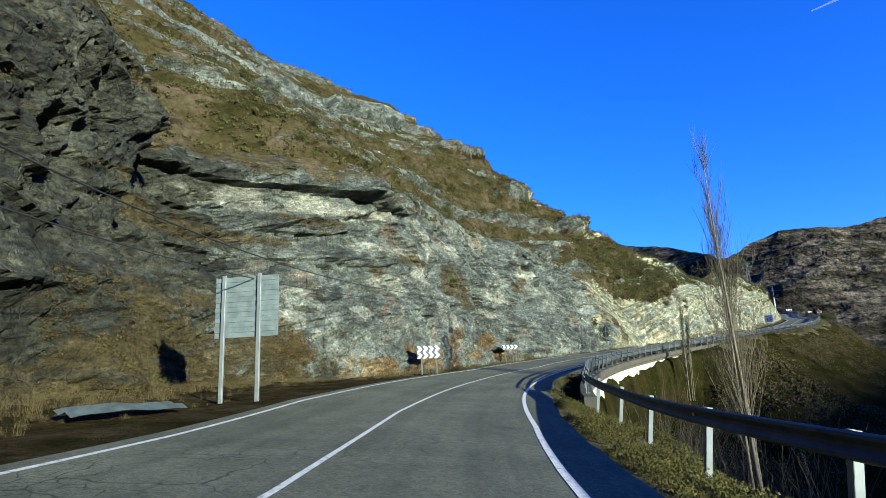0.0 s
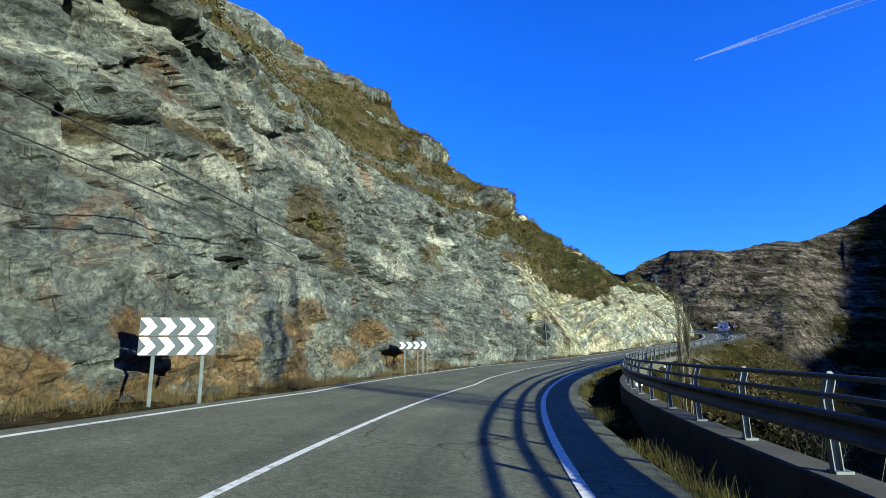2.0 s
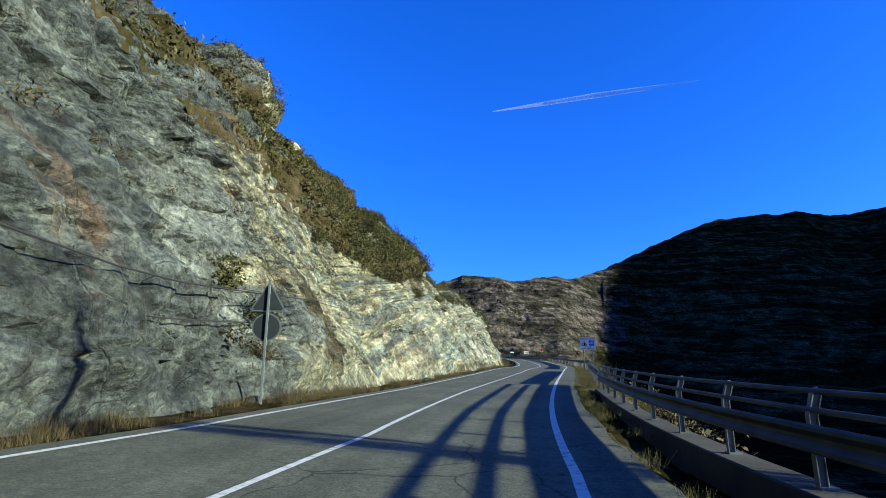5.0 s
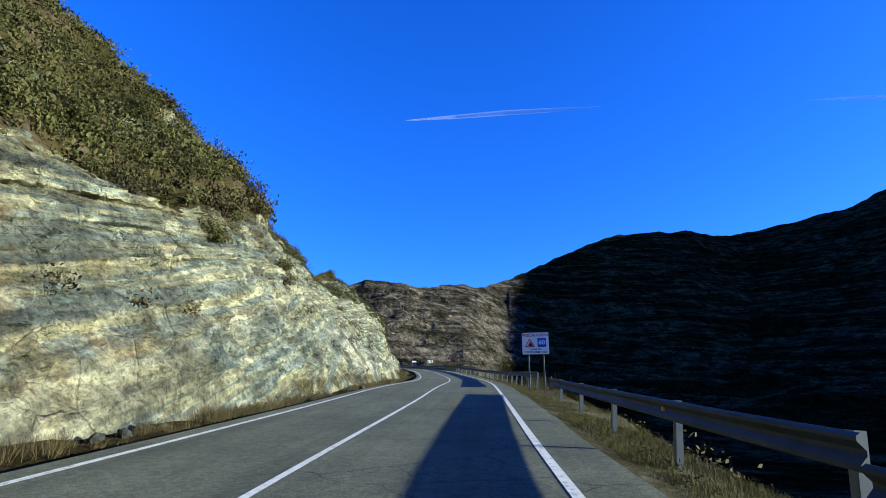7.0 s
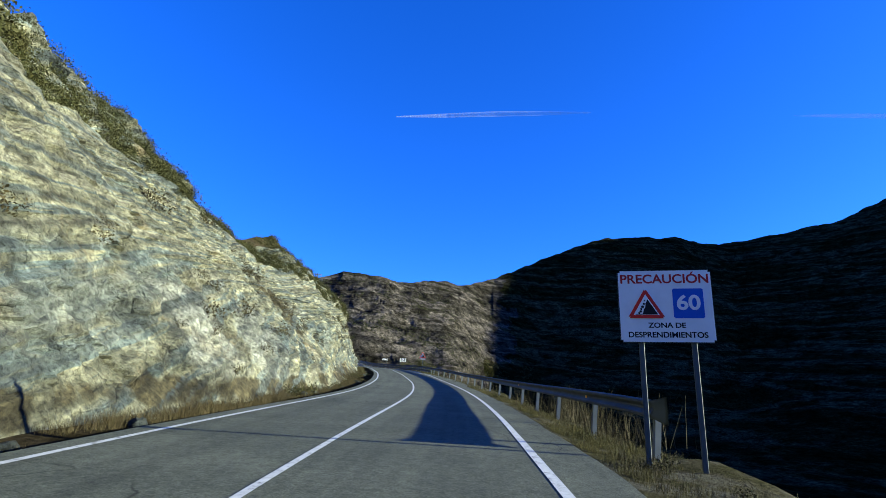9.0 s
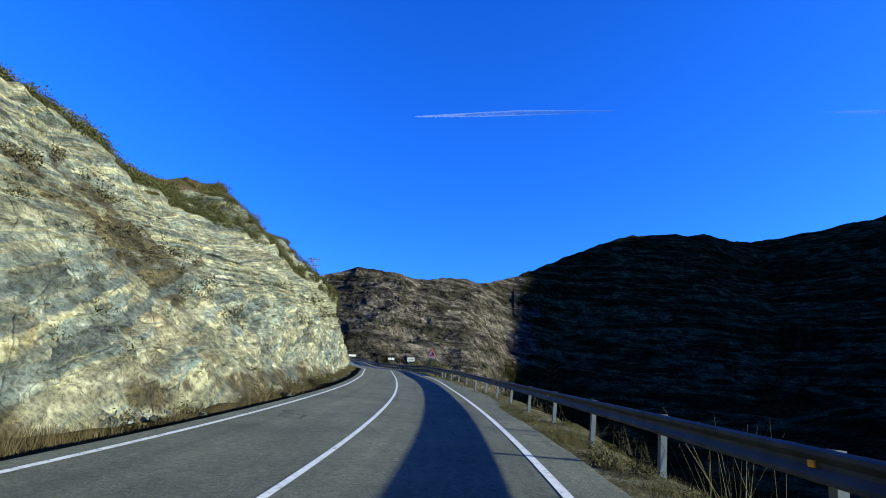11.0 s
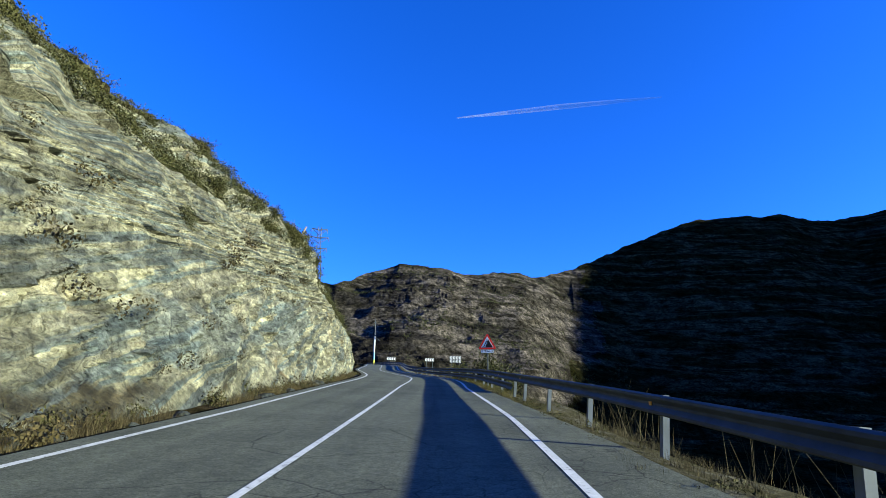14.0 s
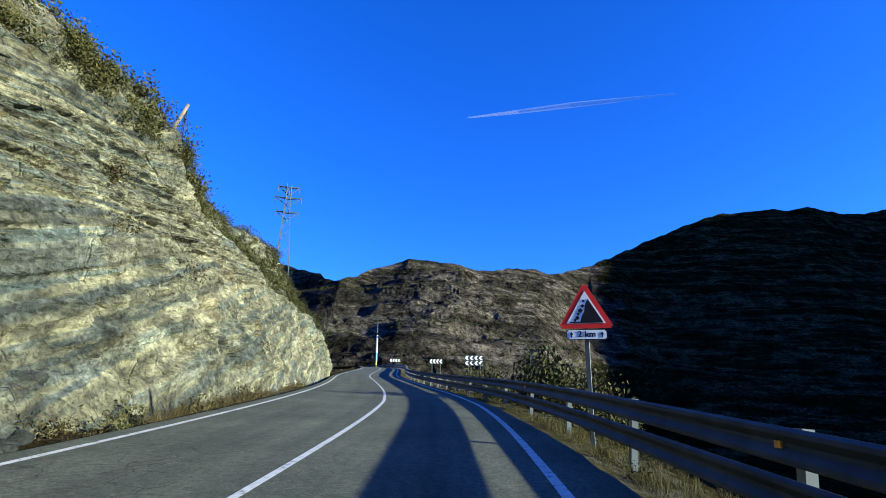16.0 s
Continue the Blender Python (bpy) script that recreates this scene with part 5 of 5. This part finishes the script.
def chevron_board(place, turn, width, rows, bottom, row_h, point, label, back=False, count=4, deep=1.2):
    r = root_at("chevron_board", place, turn, label, "road sign", "chevron boards")
    for k in range(rows):
        z = bottom + k * (row_h + 0.02)
        panel = plate("panel", rect(-width / 2, width / 2, z, z + row_h), -0.02, 0.02, MAT_CHEV, r, "dark panel with white chevrons", 0.03)
        step = width / count
        for i in range(count):
            chevron(panel, -width / 2 + step * (i + 0.5), z + 0.02, step * 0.96, row_h - 0.04, -0.022, point)
    for x in (-width * 0.31, width * 0.33):
        post(r, x, -deep, bottom + rows * row_h)
    return r


def face_turn(place, t_eye):
    """Turn about z so that a board at place faces the point t_eye."""
    d = np.array(t_eye)[:2] - np.array(place)[:2]
    return math.degrees(math.atan2(d[0], -d[1]))


chevron_board((-28.17, 56.6, -4.0), face_turn((-28.17, 56.6), (-7.5, 39.7)), 1.65, 2, 1.25, 0.43, 1, "double chevron board with white arrows on two posts")
chevron_board((-35.5, 74.28, -3.42), face_turn((-35.5, 74.28), (-20, 57)), 1.6, 1, 1.36, 0.42, 1, "single chevron board with white arrows on two posts")
rb = root_at("road_sign", (-35.2, 74.75, -3.45), turn_at(54) + 200, "plain metal back of a chevron board on two posts", "road sign")
plate("panel", rect(-0.42, 0.42, 1.5, 2.07), -0.02, 0.02, MAT_CHEV, rb, "", 0.03)
post(rb, -0.25, -1.2, 2.05)
post(rb, 0.3, -1.2, 2.05)
eye_far = (-39.5, 202)
chevron_board((-44.98, 242.52, 5.87), face_turn((-44.98, 242.52), eye_far), 1.35, 2, 1.38, 0.35, -1, "double chevron board behind the barrier", deep=2)
chevron_board((-50.67, 256.29, 6.82), face_turn((-50.67, 256.29), eye_far), 1.3, 1, 1.5, 0.42, -1, "single chevron board behind the barrier", deep=2)
chevron_board((-77.03, 334.2, 12.44), face_turn((-77.03, 334.2), eye_far), 2.6, 1, 1.5, 0.75, -1, "single chevron board behind the barrier", deep=2)

# back of a large direction board of stacked metal slats
p = (-17.8, 38.8)
board = root_at("direction_board", (*p, -4.3), 35.5, "unpainted back of a large slatted metal sign", "road sign")
for k in range(12):
    z = 2.43 + k * 0.18
    plate("slat", [(-1.22, z), (1.22, z), (1.22, z + 0.172), (-1.22, z + 0.172)], -0.02 - 0.02 * (k % 2), 0.02, MAT_BACK, board)
for x in (-0.86, 0.52):
    post(board, x, -1.0, 4.66, -0.08, 0.07, MAT_STEEL)

# backs of a triangle and a disc on one post
p = at(78.7, -7.5, 0.05, bank=False)
r = root_at("road_sign", p, face_turn(p, (-28, 74)), "metal backs of a triangle and a disc on one post", "road sign")
t = plate("triangle", [(-0.55, 2.7), (0.55, 2.7), (0.0, 3.65)], -0.01, 0.015, MAT_RIM, r, "grey-rimmed metal back of a triangle", 0.05)
plate("field", [(-0.48, 2.74), (0.48, 2.74), (0.0, 3.56)], -0.016, -0.009, MAT_DARKBACK, t, "dark painted back", 0.05)
t = plate("disc", [(0.43 * math.cos(a), 2.22 + 0.43 * math.sin(a)) for a in np.arange(28) * 2 * math.pi / 28], -0.01, 0.015, MAT_RIM, r, "grey-rimmed metal back of a disc")
plate("field", [(0.385 * math.cos(a), 2.22 + 0.385 * math.sin(a)) for a in np.arange(28) * 2 * math.pi / 28], -0.016, -0.009, MAT_DARKBACK, t, "dark painted back")
post(r, 0, -0.8, 3.69, -0.05, 0.04)


def falling_rocks(parent, x, z, k, y):
    """Warning triangle with a slope and falling stones; k is its side."""
    h = k * 0.866
    t = plate("triangle", [(x - k / 2, z), (x + k / 2, z), (x, z + h)], y - 0.01, y + 0.01, MAT_RED, parent, "red-bordered warning triangle", k * 0.05)
    plate("field", [(x - k * 0.345, z + h * 0.105), (x + k * 0.345, z + h * 0.105), (x, z + h * 0.795)], y - 0.014, y - 0.009, MAT_WHITE, t, "white field")
    plate("slope", [(x - k * 0.10, z + h * 0.13), (x + k * 0.30, z + h * 0.13), (x + k * 0.05, z + h * 0.62), (x - k * 0.01, z + h * 0.48), (x - k * 0.02, z + h * 0.36), (x - k * 0.07, z + h * 0.26)], y - 0.018, y - 0.013, MAT_BLACK, t, "black slope")
    plate("slope", rect(x - k * 0.29, x + k * 0.30, z + h * 0.115, z + h * 0.14), y - 0.018, y - 0.013, MAT_BLACK, t, "black base line")
    for dx, dz, s in ((-0.05, 0.47, 0.035), (-0.09, 0.37, 0.045), (-0.13, 0.30, 0.03), (-0.15, 0.22, 0.04), (-0.03, 0.58, 0.025), (-0.19, 0.17, 0.03)):
        plate("stone", [(x + k * dx + s * k * math.cos(a), z + h * dz + s * k * math.sin(a)) for a in (0.3, 1.4, 2.6, 3.7, 5.0)], y - 0.018, y - 0.013, MAT_BLACK, t)


p = at(192.6, 2.87, -0.31, bank=False)
r = root_at("road_sign", p, face_turn(p, (-39.2, 199)), "falling rocks warning triangle with a 2 km plate", "road sign")
falling_rocks(r, 0, 2.30, 1.12, 0.0)
pl = plate("plate", rect(-0.4, 0.4, 2.07, 2.28), -0.01, 0.01, MAT_BLACK, r, "white distance plate", 0.03)
plate("face", rect(-0.385, 0.385, 2.085, 2.265), -0.014, -0.009, MAT_WHITE, pl, "white face", 0.025)
letters("lettering", "2 km", 0.16, MAT_BLACK, pl, 0.0, -0.016, 2.18, 1.1, 0.004)
for x in (-0.3, 0.3):
    plate("arrow", [(x - 0.012, 2.115), (x + 0.012, 2.115), (x + 0.012, 2.175), (x + 0.04, 2.165), (x, 2.235), (x - 0.04, 2.165), (x - 0.012, 2.175)], -0.018, -0.013, MAT_BLACK, pl)
post(r, 0, -0.6, 3.0, 0.05, 0.045)

p = at(114.85, 3.33, 0.32, bank=False)
r = root_at("warning_board", p, face_turn(p, (-32.2, 118)), "white caution board for a rockfall zone on two posts", "road sign")
r.scale = (0.705, 0.705, 0.69)
b = plate("board", rect(-1.0, 1.0, 1.95, 3.62), -0.02, 0.03, MAT_BLACK, r, "white panel with a thin dark rim", 0.05)
plate("face", rect(-0.985, 0.985, 1.965, 3.605), -0.026, -0.019, MAT_WHITE, b, "white face", 0.045)
letters("lettering", "PRECAUCIÓN", 0.29, MAT_MAROON, b, 0.0, -0.03, 3.40, 1.05, 0.006)
letters("lettering", "ZONA DE", 0.16, MAT_BLACK, b, 0.0, -0.03, 2.335, 1.1, 0.004)
letters("lettering", "DESPRENDIMIENTOS", 0.175, MAT_BLACK, b, 0.0, -0.03, 2.12, 1.02, 0.004)
falling_rocks(b, -0.42, 2.50, 0.80, -0.04)
sq = plate("square", rect(0.16, 0.80, 2.50, 3.18), -0.034, -0.024, MAT_BLUE, b, "blue speed square", 0.02)
letters("lettering", "60", 0.46, MAT_WHITE, sq, 0.48, -0.037, 2.84, 1.1, 0.012)
for x in (-0.55, 0.55):
    post(r, x, -1.7, 2.1, 0.07, 0.055)

# ---------- masts, poles and wires ----------
MAT_WOOD = simple("grey_pole_wood", (0.13, 0.11, 0.085), 0.85, 0, 0.25, 4)
MAT_WIRE = simple("black_wire", (0.015, 0.015, 0.016), 0.6, 0, 0.1, 4)
MAT_LATTICE = simple("pylon_steel", (0.07, 0.085, 0.10), 0.7, 0.0, 0.1, 1)


def wire(name, pts, r, label, parent=None):
    cu = bpy.data.curves.new(name, 'CURVE')
    cu.dimensions, cu.bevel_depth, cu.bevel_resolution = '3D', r, 1
    sp = cu.splines.new('POLY')
    sp.points.add(len(pts) - 1)
    for q, c in zip(sp.points, pts):
        q.co = (*c, 1)
    cu.materials.append(MAT_WIRE)
    ob = new(name, cu)
    if parent:
        ob.parent = parent
    else:
        tagged(ob, label, "wire", "wires along the rock")
    return ob


def sag(a, b, drop, n=24):
    a, b = np.array(a, float), np.array(b, float)
    u = np.linspace(0, 1, n)[:, None]
    return a + (b - a) * u - np.array([0, 0, 1]) * drop * 4 * u * (1 - u)


w = np.array([(-25, 5.4), (6, 5.45), (37, 5.75), (49, 5.5), (74, 3.25), (84, 3.6)])
q = np.arange(-25, 84, 2.0)
wire("wire", at(q, -7.8, np.interp(q, w[:, 0], w[:, 1]) - 0.15 * np.sin(q / 9), bank=False), 0.022, "thin black cable slung along the rock face")
wire("wire", at(q, -8.2, np.interp(q, w[:, 0], w[:, 1]) - 0.7 - 0.3 * np.sin(q / 11 + 1), bank=False), 0.018, "thin black cable slung along the rock face")
q = np.arange(34, 92, 2.0)
wire("wire", at(q, tab(q, BASE) - 1.2, 3.4 + 0.4 * np.sin(q / 6), bank=False), 0.016, "thin black cable slung along the rock face")


def wooden_pole(base, top, label, wires=()):
    r = root_at("utility_pole", base, 0, label, "pole")
    bm = bmesh.new()
    d = Vector(top) - Vector(base)
    tube(bm, -d * 0.12, d, 0.10, 0.07, 10)
    part("shaft", bm, MAT_WOOD, r, smooth=True)
    for i, (end, drop) in enumerate(wires):
        wire("cable", sag(d * 0.97, Vector(end) - Vector(base), drop), 0.018, "", r)


wooden_pole((-56.3, 220.1, 11.8), (-54.27, 220.48, 16.8), "leaning weathered wooden pole with slack cables", [((-55.4, 222.0, 10.5), 0.4), ((-54.3, 222.6, 10.0), 0.1), ((-55.8, 221.6, 11.0), 0.5)])
pb, pt = at(110.4, -12.4, 6.6, bank=False), at(110.9, -12.6, 10.0, bank=False)
wooden_pole(tuple(pb), tuple(pt), "short weathered wooden pole on the slope")
pb, pt = at(7.5, -10.0, 5.0, bank=False), at(8.2, -9.6, 10.0, bank=False)
wooden_pole(tuple(pb), tuple(pt), "leaning weathered wooden pole against the rock")


def lattice_pylon(base, height, label):
    r = root_at("pylon", base, 25, label, "pylon")
    bm = bmesh.new()

    def half(z):
        return 1.5 - 1.25 * min(z / (height * 0.9), 1)
    zs = np.linspace(0, height, 13)
    for sx in (-1, 1):
        for sy in (-1, 1):
            for z0, z1 in zip(zs[:-1], zs[1:]):
                tube(bm, (sx * half(z0), sy * half(z0), z0), (sx * half(z1), sy * half(z1), z1), 0.055, n=4)
    for k, (z0, z1) in enumerate(zip(zs[:-1], zs[1:])):
        for a, b in (((-1, -1), (1, -1)), ((1, -1), (1, 1)), ((1, 1), (-1, 1)), ((-1, 1), (-1, -1))):
            if k % 2:
                a, b = b, a
            tube(bm, (a[0] * half(z0), a[1] * half(z0), z0), (b[0] * half(z1), b[1] * half(z1), z1), 0.03, n=4)
    part("tower", bm, MAT_LATTICE, r)
    for z, l in ((height * 0.98, 1.2), (height * 0.92, 1.5), (height * 0.84, 1.25)):
        bm = bmesh.new()
        for s in (-1, 1):
            tube(bm, (0, -0.25, z), (s * l, 0, z + 0.15), 0.06, n=4)
            tube(bm, (0, 0.25, z), (s * l, 0, z + 0.15), 0.06, n=4)
            tube(bm, (0, 0, z - 0.9), (s * l, 0, z + 0.15), 0.05, n=4)
            tube(bm, (s * l, 0, z + 0.15), (s * l, 0, z - 0.5), 0.05, n=5)
        part("cross_arm", bm, MAT_LATTICE, r)


lattice_pylon((-69.0, 257.7, 7.2), 22.0, "pale lattice steel power pylon on the hill")


def station_mast(base, height):
    r = root_at("mast", base, 30, "slim white mast with coloured bands and a solar panel", "mast")
    cols = [((0.45, 0.42, 0.06), 0.0, 0.14), ((0.14, 0.30, 0.36), 0.14, 0.3), ((0.42, 0.44, 0.45), 0.3, 0.62)]
    for i, (c, a, b) in enumerate(cols):
        bm = bmesh.new()
        tube(bm, (0, 0, a * height), (0, 0, b * height), 0.30, 0.26, 12)
        part("band", bm, simple("mast_paint", c, 0.5), r)
    bm = bmesh.new()
    tube(bm, (0, 0, 0.66 * height), (0, 0, height), 0.16, 0.06, 8)
    tube(bm, (-0.7, 0, 0.85 * height), (0.7, 0, 0.85 * height), 0.06, n=6)
    tube(bm, (-0.5, 0, 0.92 * height), (0.5, 0, 0.92 * height), 0.06, n=6)
    part("aerial", bm, MAT_LATTICE, r)
    bm = bmesh.new()
    box(bm, -0.1, 1.8, -0.7, 0.7, -0.05, 0.05, pose(0.2, 0, 0.6 * height, 0, 35, 0))
    part("solar_panel", bm, MAT_CHEV, r, "dark blue solar panel")


station_mast((-87.5, 351.6, 13.2), 15.2)


# ---------- bare poplars ----------
def poplar(base, height, seed, spread, label, stems=1, lean=(0, 0), twigs=22):
    r = root_at("poplar_tree", base, 0, label, "tree")
    g = np.random.default_rng(seed)
    tw = []

    def limb(p, d, length, rad, level, bm):
        n = 5
        pts = [np.array(p)]
        for i in range(n):
            d = d + g.normal(0, 0.05 if level else 0.018, 3) + np.array([0, 0, 0.05 if level else 0.03])
            d = d / np.linalg.norm(d)
            pts.append(pts[-1] + d * length / n)
        for i in range(n):
            tube(bm, pts[i], pts[i + 1], rad * (1 - i / n * 0.85), rad * (1 - (i + 1) / n * 0.85), 6 if level == 0 else 4, cap=False)
        return pts, d

    for k in range(stems):
        off = g.normal(0, 0.24, 3) * [1, 1, 0] * (stems > 1)
        hh = height * (1 if k == 0 else g.uniform(0.55, 0.9))
        bm = bmesh.new()
        pts, d = limb(off, np.array([lean[0], lean[1], 1.0]) + g.normal(0, 0.02, 3), hh, (0.11 if stems == 1 else 0.075) * hh / 14, 0, bm)
        pts = np.array(pts)
        for i in range(int(60 / stems ** 0.5)):
            u = g.uniform(0.25, 0.97)
            p = np.array([np.interp(u, np.linspace(0, 1, len(pts)), pts[:, c]) for c in range(3)])
            a = g.uniform(0, 2 * np.pi)
            out = spread * (0.35 + 0.65 * math.sin(math.pi * min(u, 0.98)))
            l = hh * 0.26 * (1.15 - u) + 0.9
            lp, _ = limb(p, np.array([math.cos(a) * out, math.sin(a) * out, 1.0]), l, 0.02 * (1.3 - u), 1, bm)
            for q in range(twigs):
                v = g.uniform(0.15, 1)
                s = np.array([np.interp(v, np.linspace(0, 1, len(lp)), np.array(lp)[:, c]) for c in range(3)])
                e = np.array([g.normal(0, 0.22), g.normal(0, 0.22), 1.0]) * g.uniform(0.35, 0.95) * (0.4 + 0.05 * hh)
                side = np.cross(e, g.normal(size=3))
                side = side / np.linalg.norm(side) * 0.006
                tw += [s - side, s + side, s + e + side * 0.4, s + e - side * 0.4]
        part("trunk", bm, MAT_BARK, r, smooth=True)
    v = np.array(tw)
    mesh_object("crown", v, np.arange(len(v)).reshape(-1, 4), MAT_TWIG, parent=r, label="crown of fine bare twigs")


def bank_place(s, d, h):
    p = at(s, ROAD_R + d, h)
    return tuple(float(v) for v in p)


poplar(bank_place(32.5, 9.3, -8.0), 20.0, 3, 0.34, "tall bare poplar with pale trunks below the road", 3, (-0.03, 0.0), 34)
poplar(bank_place(69.5, 3.95, -5.0), 10.4, 5, 0.13, "slim bare poplar with several stems below the wall", 4, (0.0, 0.0), 24)
# thicket of bare stems beside the wall
STEMS = [tuft(rng, 26, 4.0, 1.6, 0.013) for _ in range(4)]
n = 90
s = np.concatenate([rng.uniform(29, 78, n), rng.uniform(78, 100, 50)])
d = np.concatenate([4.0 + np.abs(rng.normal(0, 4.5, n)), 5 + np.abs(rng.normal(0, 3, 50))])
scatter("thicket", STEMS, at(s, ROAD_R + d, -6.5 - 0.2 * d), rng.uniform(0.7, 1.5, n + 50) * np.where(s > 50, 0.5, 1.0), MAT_TWIG, rng, "thicket of thin bare brown stems below the road", "thicket")
# shrubs beyond the barrier
for i, (s, d, z, k) in enumerate([(203, 2.6, -0.5, 1.0), (205.0, 3.3, -0.7, 1.1), (209, 3.2, -0.6, 0.8), (199.0, 2.5, -0.5, 0.6), (214, 3.0, -0.6, 0.9), (195.5, 2.6, -0.6, 0.45), (201.0, 3.8, -0.8, 0.8), (219, 3.0, -0.6, 0.8)]):
    ob = new("bush", BUSHES[i % 3])
    ob.location = at(s, ROAD_R + d, z)
    ob.scale = (1.4 * k, 1.4 * k, 1.7 * k)
    ob.rotation_euler = (0, 0, i * 2.1)
    tagged(ob, "grey-green shrub beyond the crash barrier", "bush", "shrubs by the barrier")
n = 260
s = rng.uniform(88, 215, n)
d = 4.5 + np.abs(rng.normal(0, 5, n))
scatter("bank_scrub", FINE, at(s, ROAD_R + d, drop_at(s, d) - 0.1), rng.uniform(0.5, 1.6, n), MAT_DRYBUSH, rng, "dry scrub on the valley bank", "scrub")
n = 60
s = np.where(rng.uniform(0, 1, n) < 0.6, rng.uniform(121, 131, n), rng.uniform(129, 176, n))
scatter("straw_clump", TALL, at(s, ROAD_R + 2.0 + np.abs(rng.normal(0, 0.7, n)), -0.6), rng.uniform(0.5, 1.25, n), MAT_STRAW, rng, "tall bleached grass clump behind the barrier", "grass")

# ---------- fallen metal on the verge ----------
r = root_at("metal_sheet", at(13.7, -9.2, -0.05), turn_at(12) + 70, "bent strip of fallen galvanised sheet on the grass", "debris")
bm = bmesh.new()
m = 14
rows = []
for i in range(m):
    u = i / (m - 1)
    z = 0.12 + 0.05 * math.sin(u * 5) + 0.015 * math.sin(u * 17)
    rows.append([bm.verts.new((u * 3.2 - 1.6, y, z + dz)) for y, dz in ((-0.35, -0.08), (-0.12, 0.05), (0.1, -0.02), (0.34, 0.1))])
for a, b in zip(rows[:-1], rows[1:]):
    for j in range(3):
        bm.faces.new([a[j], b[j], b[j + 1], a[j + 1]])
bmesh.ops.solidify(bm, geom=bm.faces[:], thickness=0.012)
part("sheet", bm, MAT_BACK, r)

# loose stones at the foot of the rock
STONES = []
for k in range(4):
    bm = bmesh.new()
    bmesh.ops.create_icosphere(bm, subdivisions=2, radius=1.0)
    for v in bm.verts:
        v.co *= 1 + 0.35 * noise.noise(v.co * 1.3 + Vector((k * 7, 0, 0)))
        v.co.z *= 0.65
    me = bpy.data.meshes.new("stone")
    bm.to_mesh(me)
    bm.free()
    me.materials.append(MAT_TAN_ROCK if k % 2 else MAT_GREY_ROCK)
    STONES.append(me)
for i in range(70):
    q = rng.uniform(5, 212)
    ob = new("stone", STONES[i % 4])
    ob.location = at(q, tab(q, BASE) + rng.uniform(0.0, 1.0), float(verge_h(q, 0.8)))
    k = rng.uniform(0.06, 0.28)
    ob.scale = (k * rng.uniform(0.8, 1.5), k, k)
    ob.rotation_euler = (rng.uniform(-0.3, 0.3), rng.uniform(-0.3, 0.3), rng.uniform(0, 6))
    tagged(ob, "broken stone fallen from the rock face", "stone", "fallen stones")


# ---------- vapour trails ----------
def vapour():
    m, nt, b = material("vapour")
    b.inputs["Base Color"].default_value = (0.95, 0.97, 1.0, 1)
    b.inputs["Roughness"].default_value = 1.0
    n = noise_out(nt, mapped(nt, (0.004, 0.004, 0.02)), 1.0, 5, 0.6)
    nt.links.new(ramp(nt, n, [(0.3, (0.08, 0.08, 0.08)), (0.7, (0.22, 0.22, 0.22))]), b.inputs["Alpha"])
    return m


MAT_VAPOUR = vapour()


def trail(rows, width):
    """A thin tapering tube high in the sky through (azimuth, elevation)."""
    bm = bmesh.new()
    pts = [Vector((math.sin(radians(a)) * math.cos(radians(e)), math.cos(radians(a)) * math.cos(radians(e)), math.sin(radians(e)))) * 3500 for a, e in rows]
    for i in range(len(pts) - 1):
        w = [width * (0.25 + math.sin(math.pi * (i + k) / (len(pts) - 1))) for k in (0, 1)]
        tube(bm, pts[i], pts[i + 1], w[0], w[1], 8, cap=False)
    ob = part("vapour_trail", bm, MAT_VAPOUR, smooth=True)
    tagged(ob, "thin white vapour trail high in the sky", "vapour trail", kind="structure")


trail([(-8.6, 27.6), (-3.0, 28.0), (2.5, 28.2), (7.5, 28.1), (12.8, 27.8)], 13.0)
trail([(31.2, 24.6), (35.6, 23.5), (39.8, 22.3), (44.2, 20.9)], 11.0)
